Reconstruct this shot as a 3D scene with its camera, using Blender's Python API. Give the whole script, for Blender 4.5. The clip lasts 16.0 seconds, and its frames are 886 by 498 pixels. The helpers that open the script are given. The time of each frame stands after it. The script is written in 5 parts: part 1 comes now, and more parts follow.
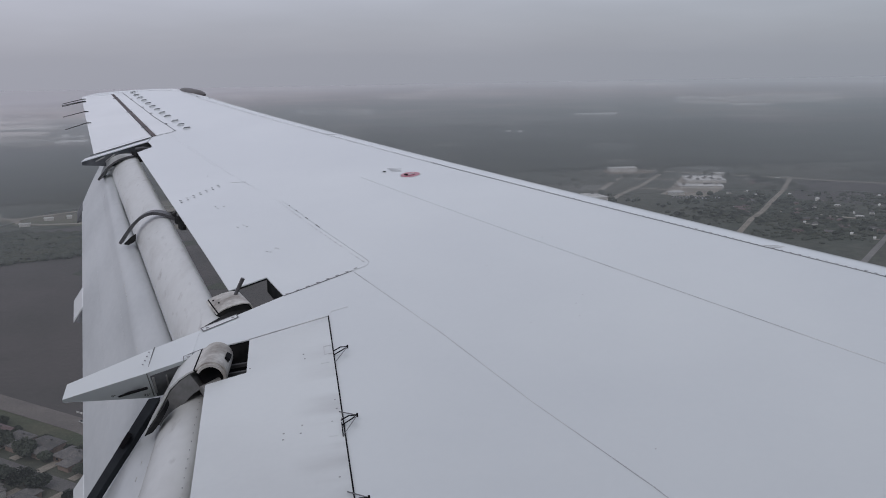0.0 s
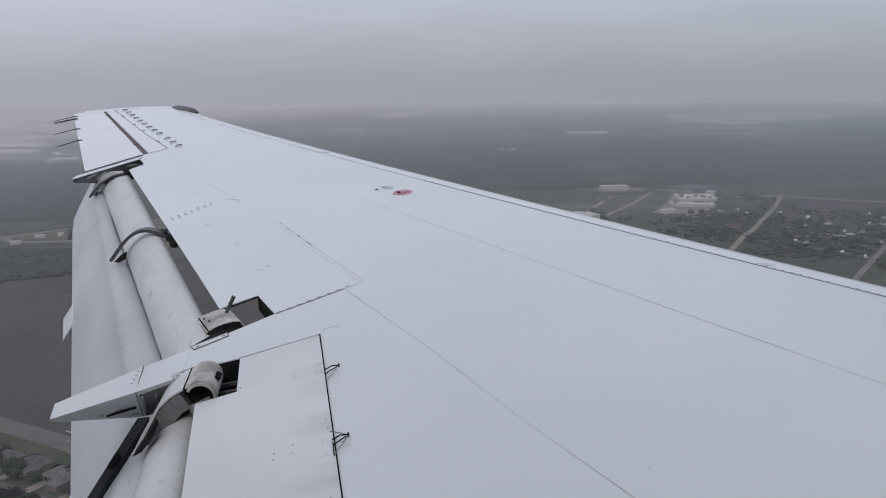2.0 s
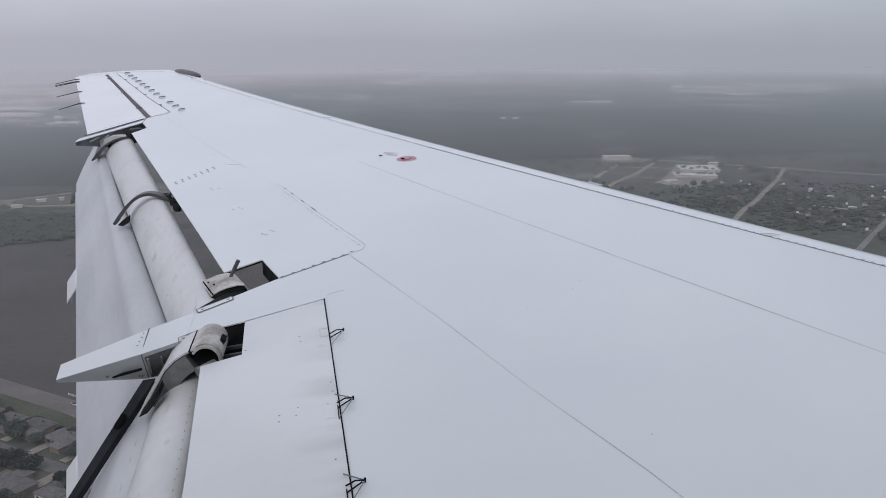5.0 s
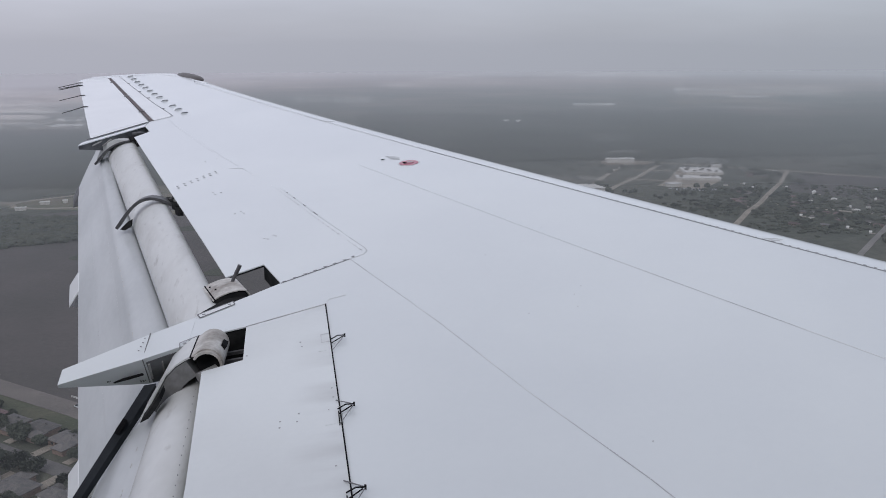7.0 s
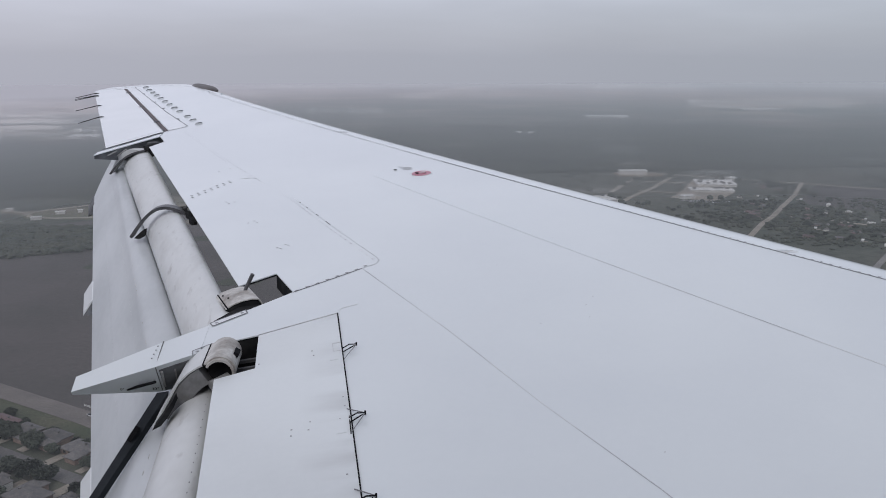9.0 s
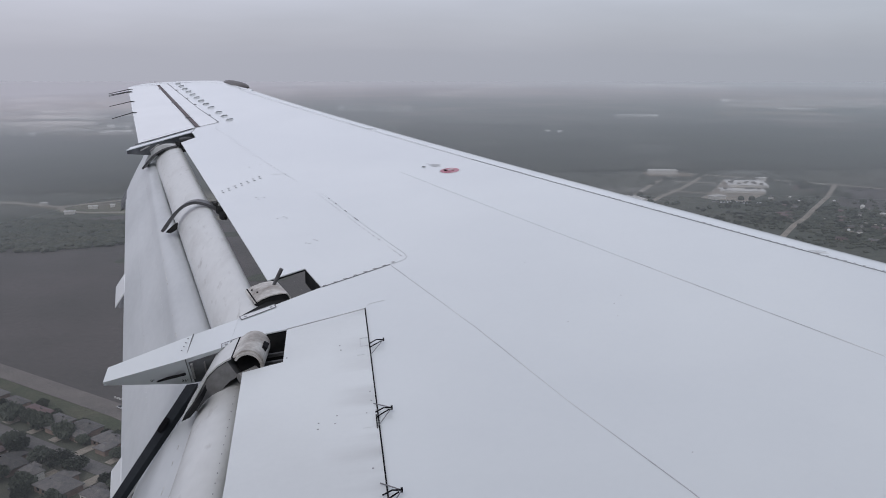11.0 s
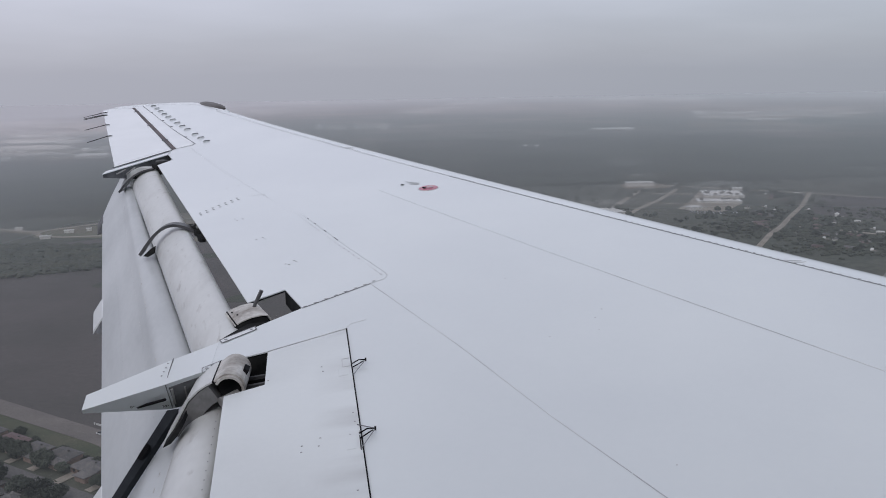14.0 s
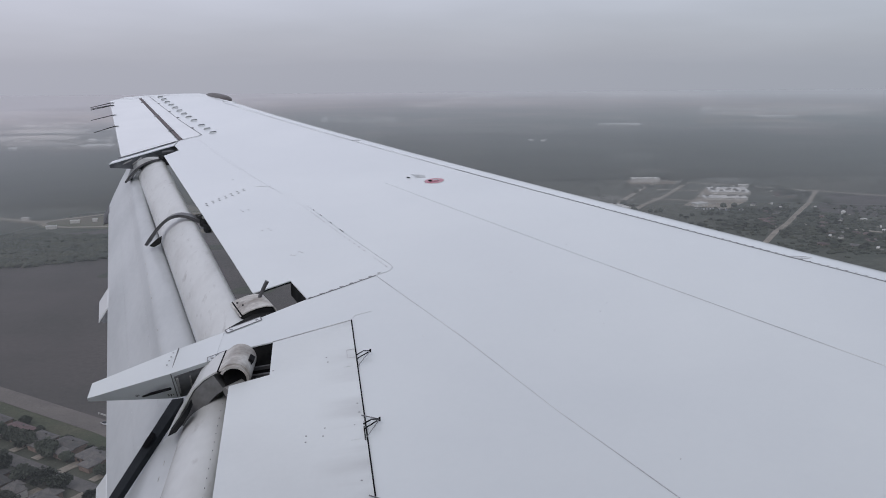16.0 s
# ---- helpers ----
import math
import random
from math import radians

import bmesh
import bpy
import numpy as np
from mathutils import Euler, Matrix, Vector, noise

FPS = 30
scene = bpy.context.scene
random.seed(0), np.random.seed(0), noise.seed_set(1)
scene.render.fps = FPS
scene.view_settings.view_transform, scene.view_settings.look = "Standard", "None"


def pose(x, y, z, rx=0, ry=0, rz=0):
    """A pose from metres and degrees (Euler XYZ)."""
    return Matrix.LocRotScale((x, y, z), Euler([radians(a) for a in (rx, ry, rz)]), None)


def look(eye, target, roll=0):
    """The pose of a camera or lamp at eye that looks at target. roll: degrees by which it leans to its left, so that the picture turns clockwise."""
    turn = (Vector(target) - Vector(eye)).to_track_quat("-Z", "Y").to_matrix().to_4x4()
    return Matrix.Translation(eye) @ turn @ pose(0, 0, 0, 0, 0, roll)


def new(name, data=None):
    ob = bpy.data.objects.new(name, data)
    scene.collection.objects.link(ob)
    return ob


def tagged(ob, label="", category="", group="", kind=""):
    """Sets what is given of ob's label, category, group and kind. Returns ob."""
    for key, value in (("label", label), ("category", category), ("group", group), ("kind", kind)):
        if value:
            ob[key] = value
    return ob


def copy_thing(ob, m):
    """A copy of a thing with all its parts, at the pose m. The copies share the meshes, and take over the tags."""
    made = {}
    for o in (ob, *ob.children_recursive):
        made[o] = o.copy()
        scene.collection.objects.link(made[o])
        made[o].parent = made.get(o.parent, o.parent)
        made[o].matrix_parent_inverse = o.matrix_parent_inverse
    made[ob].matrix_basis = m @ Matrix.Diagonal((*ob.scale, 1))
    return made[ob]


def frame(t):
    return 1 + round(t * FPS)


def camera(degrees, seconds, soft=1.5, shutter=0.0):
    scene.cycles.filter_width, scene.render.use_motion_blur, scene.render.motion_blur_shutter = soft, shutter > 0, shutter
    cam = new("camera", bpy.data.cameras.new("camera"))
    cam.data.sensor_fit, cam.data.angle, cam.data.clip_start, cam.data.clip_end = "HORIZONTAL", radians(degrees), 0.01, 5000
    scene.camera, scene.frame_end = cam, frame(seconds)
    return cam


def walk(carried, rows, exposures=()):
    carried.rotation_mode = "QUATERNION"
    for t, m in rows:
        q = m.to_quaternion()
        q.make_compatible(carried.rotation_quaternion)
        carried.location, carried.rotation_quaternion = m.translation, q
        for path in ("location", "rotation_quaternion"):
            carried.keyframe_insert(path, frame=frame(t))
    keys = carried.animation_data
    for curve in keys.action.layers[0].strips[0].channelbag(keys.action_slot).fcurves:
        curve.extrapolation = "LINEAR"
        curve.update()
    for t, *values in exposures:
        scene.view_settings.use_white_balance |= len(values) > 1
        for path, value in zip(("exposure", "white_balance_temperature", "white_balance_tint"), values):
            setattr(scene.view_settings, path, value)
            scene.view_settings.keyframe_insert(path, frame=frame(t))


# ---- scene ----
# Metres. x points along the flight, y out along the left wing, z up. The wing is drawn in the aircraft's own axes,
# whose origin is the cabin window; AIRCRAFT lays them over the land, in a slight bank.
AIRCRAFT = pose(-97.4, 5.0, -3.6, 1.54, 0.29, 0.84)

cam = camera(56.0, 16.0, soft=0.95)
# seconds, place, then turn to the left, tilt up and lean, in degrees
PATH = (
    (0.0, 0.010, -0.003, 0.009, -7.49, -14.50, -0.49),
    (0.5, 0.016, -0.007, 0.016, -7.68, -15.07, -0.33),
    (1.0, 0.014, -0.001, 0.017, -7.90, -14.23, -0.44),
    (1.5, 0.011, 0.000, 0.010, -7.95, -13.15, -0.53),
    (2.0, 0.012, 0.006, 0.007, -8.03, -13.28, -0.32),
    (2.5, 0.003, 0.002, 0.007, -8.21, -14.39, 0.21),
    (3.0, 0.004, -0.001, 0.005, -8.30, -15.69, 0.60),
    (3.5, 0.003, 0.007, 0.003, -8.26, -15.67, 0.63),
    (4.0, -0.001, 0.005, -0.002, -8.14, -15.66, 0.56),
    (6.5, 0.003, 0.011, 0.004, -7.86, -15.10, 0.07),
    (7.0, 0.005, 0.010, 0.007, -7.74, -15.27, 0.26),
    (7.5, 0.007, 0.005, 0.009, -7.59, -14.94, 0.14),
    (8.0, 0.003, 0.004, 0.005, -7.32, -14.83, 0.12),
    (8.5, 0.004, 0.005, 0.006, -7.16, -14.84, 0.07),
    (9.0, 0.005, 0.004, 0.004, -6.87, -14.51, 0.31),
    (11.5, 0.000, -0.002, -0.000, -4.67, -14.78, 0.54),
    (12.0, -0.006, -0.008, 0.001, -4.66, -15.06, 0.73),
    (12.5, -0.009, 0.001, -0.005, -4.96, -14.86, 0.67),
    (13.0, 0.002, 0.002, 0.003, -5.44, -14.09, 0.38),
    (13.5, 0.004, -0.004, 0.006, -5.94, -13.55, -0.14),
    (14.0, 0.003, 0.002, 0.005, -6.34, -13.53, -0.49),
    (14.5, 0.010, 0.002, 0.004, -6.48, -13.46, -0.44),
    (15.0, 0.006, -0.005, 0.005, -6.34, -13.27, -0.38),
    (15.5, 0.001, -0.004, 0.002, -6.11, -13.67, -0.30),
    (16.0, -0.000, -0.000, 0.000, -6.00, -13.94, 0.00),
)
walk(cam, [(t, AIRCRAFT @ pose(x, y, z, 90 + up, 0, turn) @ pose(0, 0, 0, 0, 0, lean)) for t, x, y, z, turn, up, lean in PATH],
     exposures=((0, -0.22), (2, -0.09), (4, 0.05), (9, 0.08), (12, 0.07), (14, 0.03), (16, 0.02)))

GROUND_Z = -180.0

# ---- overcast sky, mist below the horizon, a weak broad sun ----
world = bpy.data.worlds.new("overcast")
scene.world = world
world.use_nodes = True
wn, wl = world.node_tree.nodes, world.node_tree.links
wn.clear()
w_out = wn.new("ShaderNodeOutputWorld")
w_add = wn.new("ShaderNodeAddShader")
w_cloud = wn.new("ShaderNodeBackground")
w_clear = wn.new("ShaderNodeBackground")
w_coord = wn.new("ShaderNodeTexCoord")
w_split = wn.new("ShaderNodeSeparateXYZ")
w_map = wn.new("ShaderNodeMapRange")
w_ramp = wn.new("ShaderNodeValToRGB")
w_noise = wn.new("ShaderNodeTexNoise")
w_stretch = wn.new("ShaderNodeMapping")
w_madd = wn.new("ShaderNodeMath")
sky = wn.new("ShaderNodeTexSky")
sky.sky_type = "NISHITA"
sky.sun_disc = False
sky.sun_elevation, sky.sun_rotation = radians(48), radians(200)
w_clear.inputs["Strength"].default_value = 0.008
w_cloud.inputs["Strength"].default_value = 1.0
w_map.inputs["From Min"].default_value, w_map.inputs["From Max"].default_value = -1.0, 1.0
w_stretch.inputs["Scale"].default_value = (2.5, 2.5, 14.0)
w_noise.inputs["Scale"].default_value, w_noise.inputs["Detail"].default_value = 2.2, 4.0
w_madd.operation = "MULTIPLY_ADD"
w_madd.inputs[1].default_value = 0.022
stops = ((0.0, 0.12), (0.30, 0.15), (0.42, 0.215), (0.455, 0.285), (0.48, 0.40), (0.5, 0.408), (0.515, 0.455), (0.54, 0.56), (0.60, 0.70), (0.66, 0.74), (0.75, 0.60), (0.85, 0.47), (1.0, 0.37))
ramp = w_ramp.color_ramp
while len(ramp.elements) < len(stops):
    ramp.elements.new(0.5)
for el, (at, v) in zip(ramp.elements, stops):
    el.position = at
    el.color = (v * 0.945, v * 1.0, v * 1.155, 1)
wl.new(w_coord.outputs["Generated"], w_split.inputs[0])
wl.new(w_split.outputs["Z"], w_map.inputs["Value"])
wl.new(w_coord.outputs["Generated"], w_stretch.inputs["Vector"])
wl.new(w_stretch.outputs[0], w_noise.inputs["Vector"])
wl.new(w_noise.outputs["Fac"], w_madd.inputs[0])
wl.new(w_map.outputs[0], w_madd.inputs[2])
w_mid = wn.new("ShaderNodeMath")
w_mid.operation = "SUBTRACT"
w_mid.inputs[1].default_value = 0.011
wl.new(w_madd.outputs[0], w_mid.inputs[0])
wl.new(w_mid.outputs[0], w_ramp.inputs["Fac"])
# the cloud is thinner, paler and warmer behind the wing than ahead of it
w_side, w_warm, w_tint = wn.new("ShaderNodeMapRange"), wn.new("ShaderNodeMix"), wn.new("ShaderNodeMix")
w_side.inputs["From Min"].default_value, w_side.inputs["From Max"].default_value = -0.45, 0.65
w_warm.data_type = w_tint.data_type = "RGBA"
w_warm.inputs[6].default_value, w_warm.inputs[7].default_value = (1.01, 0.97, 0.99, 1), (0.80, 0.815, 0.825, 1)
w_tint.blend_type, w_tint.inputs[0].default_value = "MULTIPLY", 1.0
wl.new(w_split.outputs["X"], w_side.inputs["Value"])
wl.new(w_side.outputs[0], w_warm.inputs[0])
wl.new(w_ramp.outputs["Color"], w_tint.inputs[6])
wl.new(w_warm.outputs[2], w_tint.inputs[7])
wl.new(w_tint.outputs[2], w_cloud.inputs["Color"])
wl.new(sky.outputs["Color"], w_clear.inputs["Color"])
wl.new(w_cloud.outputs[0], w_add.inputs[0])
wl.new(w_clear.outputs[0], w_add.inputs[1])
wl.new(w_add.outputs[0], w_out.inputs["Surface"])

sun_data = bpy.data.lights.new("sun", "SUN")
sun_data.energy, sun_data.angle, sun_data.color = 0.84, radians(35), (1.0, 0.98, 0.97)
sun = new("sun", sun_data)
sun.matrix_world = look((0, 0, 40), (12, 34, 0))

# ---- materials ----
def material(name, color, color2=None, rough=0.5, metal=0.0, scale=3.0, detail=6.0, fine=60.0, fine_mix=0.15, bump=0.0,
             bump_scale=40.0, coat=0.0, vary=0.0, shine=0.5, low=0.35, high=0.65, stretch=(1, 1, 1)):
    """Two scales of noise between two colours, with relief."""
    m = bpy.data.materials.new(name)
    m.use_nodes = True
    n, l = m.node_tree.nodes, m.node_tree.links
    b = n["Principled BSDF"]
    out = n["Material Output"]
    color2 = color2 or color
    geo = n.new("ShaderNodeNewGeometry")
    mapping = n.new("ShaderNodeMapping")
    mapping.inputs["Scale"].default_value = stretch
    l.new(geo.outputs["Position"], mapping.inputs["Vector"])
    big = n.new("ShaderNodeTexNoise")
    big.inputs["Scale"].default_value, big.inputs["Detail"].default_value = scale, detail
    small = n.new("ShaderNodeTexNoise")
    small.inputs["Scale"].default_value, small.inputs["Detail"].default_value = fine, 3.0
    l.new(mapping.outputs[0], big.inputs["Vector"])
    l.new(mapping.outputs[0], small.inputs["Vector"])
    rng = n.new("ShaderNodeMapRange")
    rng.inputs["From Min"].default_value, rng.inputs["From Max"].default_value = low, high
    l.new(big.outputs["Fac"], rng.inputs["Value"])
    mix = n.new("ShaderNodeMix")
    mix.data_type = "RGBA"
    mix.inputs[6].default_value, mix.inputs[7].default_value = (*color, 1), (*color2, 1)
    l.new(rng.outputs[0], mix.inputs[0])
    grain = n.new("ShaderNodeMix")
    grain.data_type, grain.blend_type = "RGBA", "OVERLAY"
    grain.inputs[0].default_value = fine_mix
    l.new(mix.outputs[2], grain.inputs[6])
    l.new(small.outputs["Fac"], grain.inputs[7])
    last = grain.outputs[2]
    if vary:
        info = n.new("ShaderNodeObjectInfo")
        hsv = n.new("ShaderNodeHueSaturation")
        vr = n.new("ShaderNodeMapRange")
        vr.inputs["To Min"].default_value, vr.inputs["To Max"].default_value = 1 - vary, 1 + vary
        l.new(info.outputs["Random"], vr.inputs["Value"])
        l.new(vr.outputs[0], hsv.inputs["Value"])
        l.new(last, hsv.inputs["Color"])
        last = hsv.outputs["Color"]
    l.new(last, b.inputs["Base Color"])
    b.inputs["Metallic"].default_value, b.inputs["Specular IOR Level"].default_value = metal, shine
    rr = n.new("ShaderNodeMapRange")
    rr.inputs["To Min"].default_value, rr.inputs["To Max"].default_value = rough * 0.85, min(1.0, rough * 1.15)
    l.new(big.outputs["Fac"], rr.inputs["Value"])
    l.new(rr.outputs[0], b.inputs["Roughness"])
    if coat:
        b.inputs["Coat Weight"].default_value, b.inputs["Coat Roughness"].default_value = coat, 0.15
    if bump:
        bn = n.new("ShaderNodeBump")
        bt = n.new("ShaderNodeTexNoise")
        bt.inputs["Scale"].default_value, bt.inputs["Detail"].default_value = bump_scale, 4.0
        l.new(geo.outputs["Position"], bt.inputs["Vector"])
        l.new(bt.outputs["Fac"], bn.inputs["Height"])
        bn.inputs["Strength"].default_value, bn.inputs["Distance"].default_value = bump, 0.02
        l.new(bn.outputs[0], b.inputs["Normal"])
    return m


M_PAINT = material("white_paint", (0.755, 0.79, 0.80), (0.695, 0.73, 0.75), rough=0.34, scale=0.9, fine=45, fine_mix=0.04, coat=1.0, bump=0.02, bump_scale=6)
M_PANEL = material("white_panel_paint", (0.82, 0.84, 0.845), (0.75, 0.77, 0.78), rough=0.36, scale=1.6, fine=60, fine_mix=0.06, coat=1.0, bump=0.02, bump_scale=7)
M_SPOILER = material("spoiler_paint", (0.765, 0.795, 0.805), (0.70, 0.725, 0.735), rough=0.36, scale=1.6, fine=60, fine_mix=0.06, coat=0.1)


def grime(m, x0, x1, color, amount, axis="X", grain=(2.0, 8.0, 3.0), low=0.45, high=0.8):
    """Soot streaks that grow from x0 to x1 along an axis of the part."""
    n, l = m.node_tree.nodes, m.node_tree.links
    bsdf = n["Principled BSDF"]
    base = bsdf.inputs["Base Color"].links[0].from_socket
    axes, split = n.new("ShaderNodeTexCoord"), n.new("ShaderNodeSeparateXYZ")
    rise = n.new("ShaderNodeMapRange")
    rise.inputs["From Min"].default_value, rise.inputs["From Max"].default_value = x0, x1
    stretch = n.new("ShaderNodeMapping")
    stretch.inputs["Scale"].default_value = grain
    tex, cut, mul, mix = n.new("ShaderNodeTexNoise"), n.new("ShaderNodeMapRange"), n.new("ShaderNodeMath"), n.new("ShaderNodeMix")
    tex.inputs["Scale"].default_value, tex.inputs["Detail"].default_value = 1.0, 6.0
    cut.inputs["From Min"].default_value, cut.inputs["From Max"].default_value, cut.inputs["To Max"].default_value = low, high, amount
    mul.operation, mix.data_type = "MULTIPLY", "RGBA"
    mix.inputs[7].default_value = (*color, 1)
    l.new(axes.outputs["Object"], split.inputs[0])
    l.new(axes.outputs["Object"], stretch.inputs["Vector"])
    l.new(stretch.outputs[0], tex.inputs["Vector"])
    l.new(split.outputs[axis], rise.inputs["Value"])
    l.new(tex.outputs["Fac"], cut.inputs["Value"])
    l.new(rise.outputs[0], mul.inputs[0])
    l.new(cut.outputs[0], mul.inputs[1])
    l.new(mul.outputs[0], mix.inputs[0])
    l.new(base, mix.inputs[6])
    l.new(mix.outputs[2], bsdf.inputs["Base Color"])


grime(M_SPOILER, -0.13, 0.03, (0.33, 0.32, 0.32), 0.62)
M_FLAP = material("flap_paint", (0.66, 0.67, 0.67), (0.48, 0.475, 0.465), rough=0.42, scale=6.0, fine=38, fine_mix=0.14, low=0.52, high=0.88, bump=0.02, bump_scale=9, stretch=(1, 0.45, 1))
M_NOSE = material("sooty_flap_paint", (0.66, 0.67, 0.67), (0.52, 0.515, 0.505), rough=0.42, scale=6.0, fine=38, fine_mix=0.14, low=0.5, high=0.88, bump=0.02, bump_scale=9, stretch=(1, 0.45, 1))
grime(M_NOSE, 2.08, 2.40, (0.27, 0.26, 0.25), 0.62, axis="Y", grain=(9.0, 4.0, 9.0), low=0.30, high=0.72)
for m in (M_FLAP, M_NOSE):
    grime(m, -100.0, -99.0, (0.34, 0.325, 0.31), 0.6, grain=(30.0, 11.0, 30.0), low=0.60, high=0.80)
M_AFT = material("aft_flap_paint", (0.55, 0.57, 0.585), (0.47, 0.49, 0.505), rough=0.4, scale=3.0, fine=40, fine_mix=0.08, stretch=(1, 0.4, 1))
M_WORN = material("worn_metal_paint", (0.60, 0.585, 0.56), (0.27, 0.24, 0.215), rough=0.5, scale=13.0, fine=70, fine_mix=0.4, low=0.42, high=0.70, bump=0.06, bump_scale=50)
M_STRAP = material("grey_steel", (0.13, 0.13, 0.135), (0.08, 0.08, 0.085), rough=0.45, metal=0.3, scale=20, fine=90, fine_mix=0.2)
M_WEB = material("sooty_grey_paint", (0.38, 0.38, 0.385), (0.23, 0.225, 0.22), rough=0.5, scale=9, fine=60, fine_mix=0.3)
M_GUSSET = material("dark_web_paint", (0.25, 0.25, 0.255), (0.13, 0.128, 0.126), rough=0.55, scale=11, fine=60, fine_mix=0.3)
# dark grey that stands for the shade inside recesses and hollows
M_SHADE = material("painted_shade_grey", (0.15, 0.155, 0.165), (0.08, 0.082, 0.088), rough=0.7, scale=14, fine=60, fine_mix=0.3)
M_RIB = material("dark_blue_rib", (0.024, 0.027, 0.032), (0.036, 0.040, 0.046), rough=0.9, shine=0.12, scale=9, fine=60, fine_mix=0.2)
# near black for dark fittings, and for shade painted into openings
M_DARK = material("dark_part_and_cavity_shade", (0.014, 0.015, 0.017), (0.032, 0.032, 0.032), rough=0.9, shine=0.1, scale=18, fine=80, fine_mix=0.3)
M_SEAL = material("black_rubber", (0.012, 0.012, 0.014), rough=0.9, shine=0.1, scale=10)
M_SEAM = material("seam_sealant", (0.46, 0.46, 0.48), (0.74, 0.75, 0.76), rough=0.5, scale=3.5, fine=60, fine_mix=0.3, low=0.4, high=0.62)
M_FAINT = material("filled_seam", (0.66, 0.69, 0.70), (0.752, 0.787, 0.797), rough=0.45, scale=5, fine=60, fine_mix=0.3, low=0.35, high=0.6)
M_SEAMD = material("dark_seam", (0.12, 0.12, 0.13), (0.24, 0.24, 0.25), rough=0.6, scale=4, fine=40, fine_mix=0.3)
M_RIVET = material("rivet_steel", (0.24, 0.24, 0.25), (0.44, 0.44, 0.45), rough=0.4, metal=0.4, scale=15)
M_RED = material("red_marking_paint", (0.48, 0.15, 0.21), (0.58, 0.30, 0.36), rough=0.4, scale=30, fine=120, fine_mix=0.2)
M_BROWN = material("brown_seal", (0.075, 0.055, 0.055), (0.13, 0.10, 0.10), rough=0.6, scale=8, fine=50, fine_mix=0.3)
M_LENS = material("smoked_lens", (0.055, 0.047, 0.045), (0.085, 0.075, 0.07), rough=0.4, scale=5)
M_VG = material("grey_tab", (0.17, 0.18, 0.19), (0.25, 0.26, 0.27), rough=0.5, scale=30)
M_WICK = material("carbon_wick", (0.03, 0.03, 0.03), rough=0.6)

M_GROUND = material("ground_scrub", (0.058, 0.067, 0.050), (0.098, 0.097, 0.074), rough=0.95, scale=0.006, detail=12, fine=0.12, fine_mix=0.6, low=0.38, high=0.66)
M_FIELD = material("bare_field", (0.094, 0.082, 0.079), (0.072, 0.066, 0.062), rough=0.95, scale=0.012, detail=8, fine=0.3, fine_mix=0.3)
M_GRASS = material("dry_grass", (0.122, 0.128, 0.082), (0.185, 0.160, 0.122), rough=0.95, scale=0.03, detail=10, fine=0.4, fine_mix=0.6)
M_VERGE = material("green_verge", (0.055, 0.066, 0.036), (0.088, 0.088, 0.056), rough=0.95, scale=0.05, detail=9, fine=0.5, fine_mix=0.5)
M_EARTH = material("bare_earth", (0.270, 0.208, 0.158), (0.200, 0.165, 0.122), rough=0.95, scale=0.06, detail=8, fine=0.6, fine_mix=0.35)
M_ASPH = material("worn_asphalt", (0.125, 0.122, 0.12), (0.165, 0.155, 0.148), rough=0.9, scale=0.06, fine=0.8, fine_mix=0.25)
M_DUST = material("dusty_road", (0.18, 0.158, 0.145), (0.14, 0.127, 0.118), rough=0.95, scale=0.05, fine=0.7, fine_mix=0.3)
M_ROAD = material("asphalt_road", (0.254, 0.239, 0.224), (0.194, 0.187, 0.179), rough=0.9, scale=0.05, fine=0.8, fine_mix=0.25)
M_TRACK = material("pale_gravel", (0.36, 0.32, 0.27), (0.27, 0.24, 0.20), rough=0.95, scale=0.08, fine=0.7, fine_mix=0.3)
M_WOOD = material("woodland", (0.041, 0.051, 0.036), (0.064, 0.069, 0.046), rough=0.9, scale=0.05, fine=0.5, fine_mix=0.6)
M_LEAF = material("leaves", (0.038, 0.046, 0.033), (0.060, 0.069, 0.049), rough=0.8, scale=0.4, fine=2.0, fine_mix=0.4, vary=0.2)
M_BARK = material("bark", (0.09, 0.07, 0.05), rough=0.9, scale=2)
M_WALLW = material("white_wall", (0.70, 0.68, 0.64), (0.58, 0.56, 0.52), rough=0.8, scale=0.4, fine=3, fine_mix=0.2)
M_WALLB = material("brick_wall", (0.21, 0.155, 0.13), (0.27, 0.20, 0.165), rough=0.9, scale=0.5, fine=3, fine_mix=0.2, vary=0.3)
M_ROOFD = material("shingle_roof", (0.092, 0.089, 0.090), (0.135, 0.125, 0.118), rough=0.9, scale=0.5, fine=2.5, fine_mix=0.35, vary=0.45)
M_ROOFR = material("red_roof", (0.115, 0.078, 0.08), (0.15, 0.105, 0.105), rough=0.9, scale=0.5, fine=2.5, fine_mix=0.3, vary=0.3)
M_ROOFW = material("pale_metal_roof", (0.80, 0.78, 0.74), (0.62, 0.61, 0.59), rough=0.55, scale=0.1, fine=1.5, fine_mix=0.2)
M_GLASSD = material("dark_window", (0.02, 0.022, 0.025), rough=0.2)
M_SAND = material("pale_sand", (0.66, 0.62, 0.56), (0.50, 0.46, 0.42), rough=0.95, scale=0.02, fine=0.3, fine_mix=0.3)
M_CONC = material("pale_concrete", (0.48, 0.45, 0.41), (0.36, 0.34, 0.31), rough=0.9, scale=0.06, fine=0.7, fine_mix=0.3)
M_LINE = material("road_line_paint", (0.72, 0.71, 0.68), rough=0.8, scale=0.2)
M_CAR = material("car_paint", (0.45, 0.45, 0.46), rough=0.3, scale=1, vary=0.9)
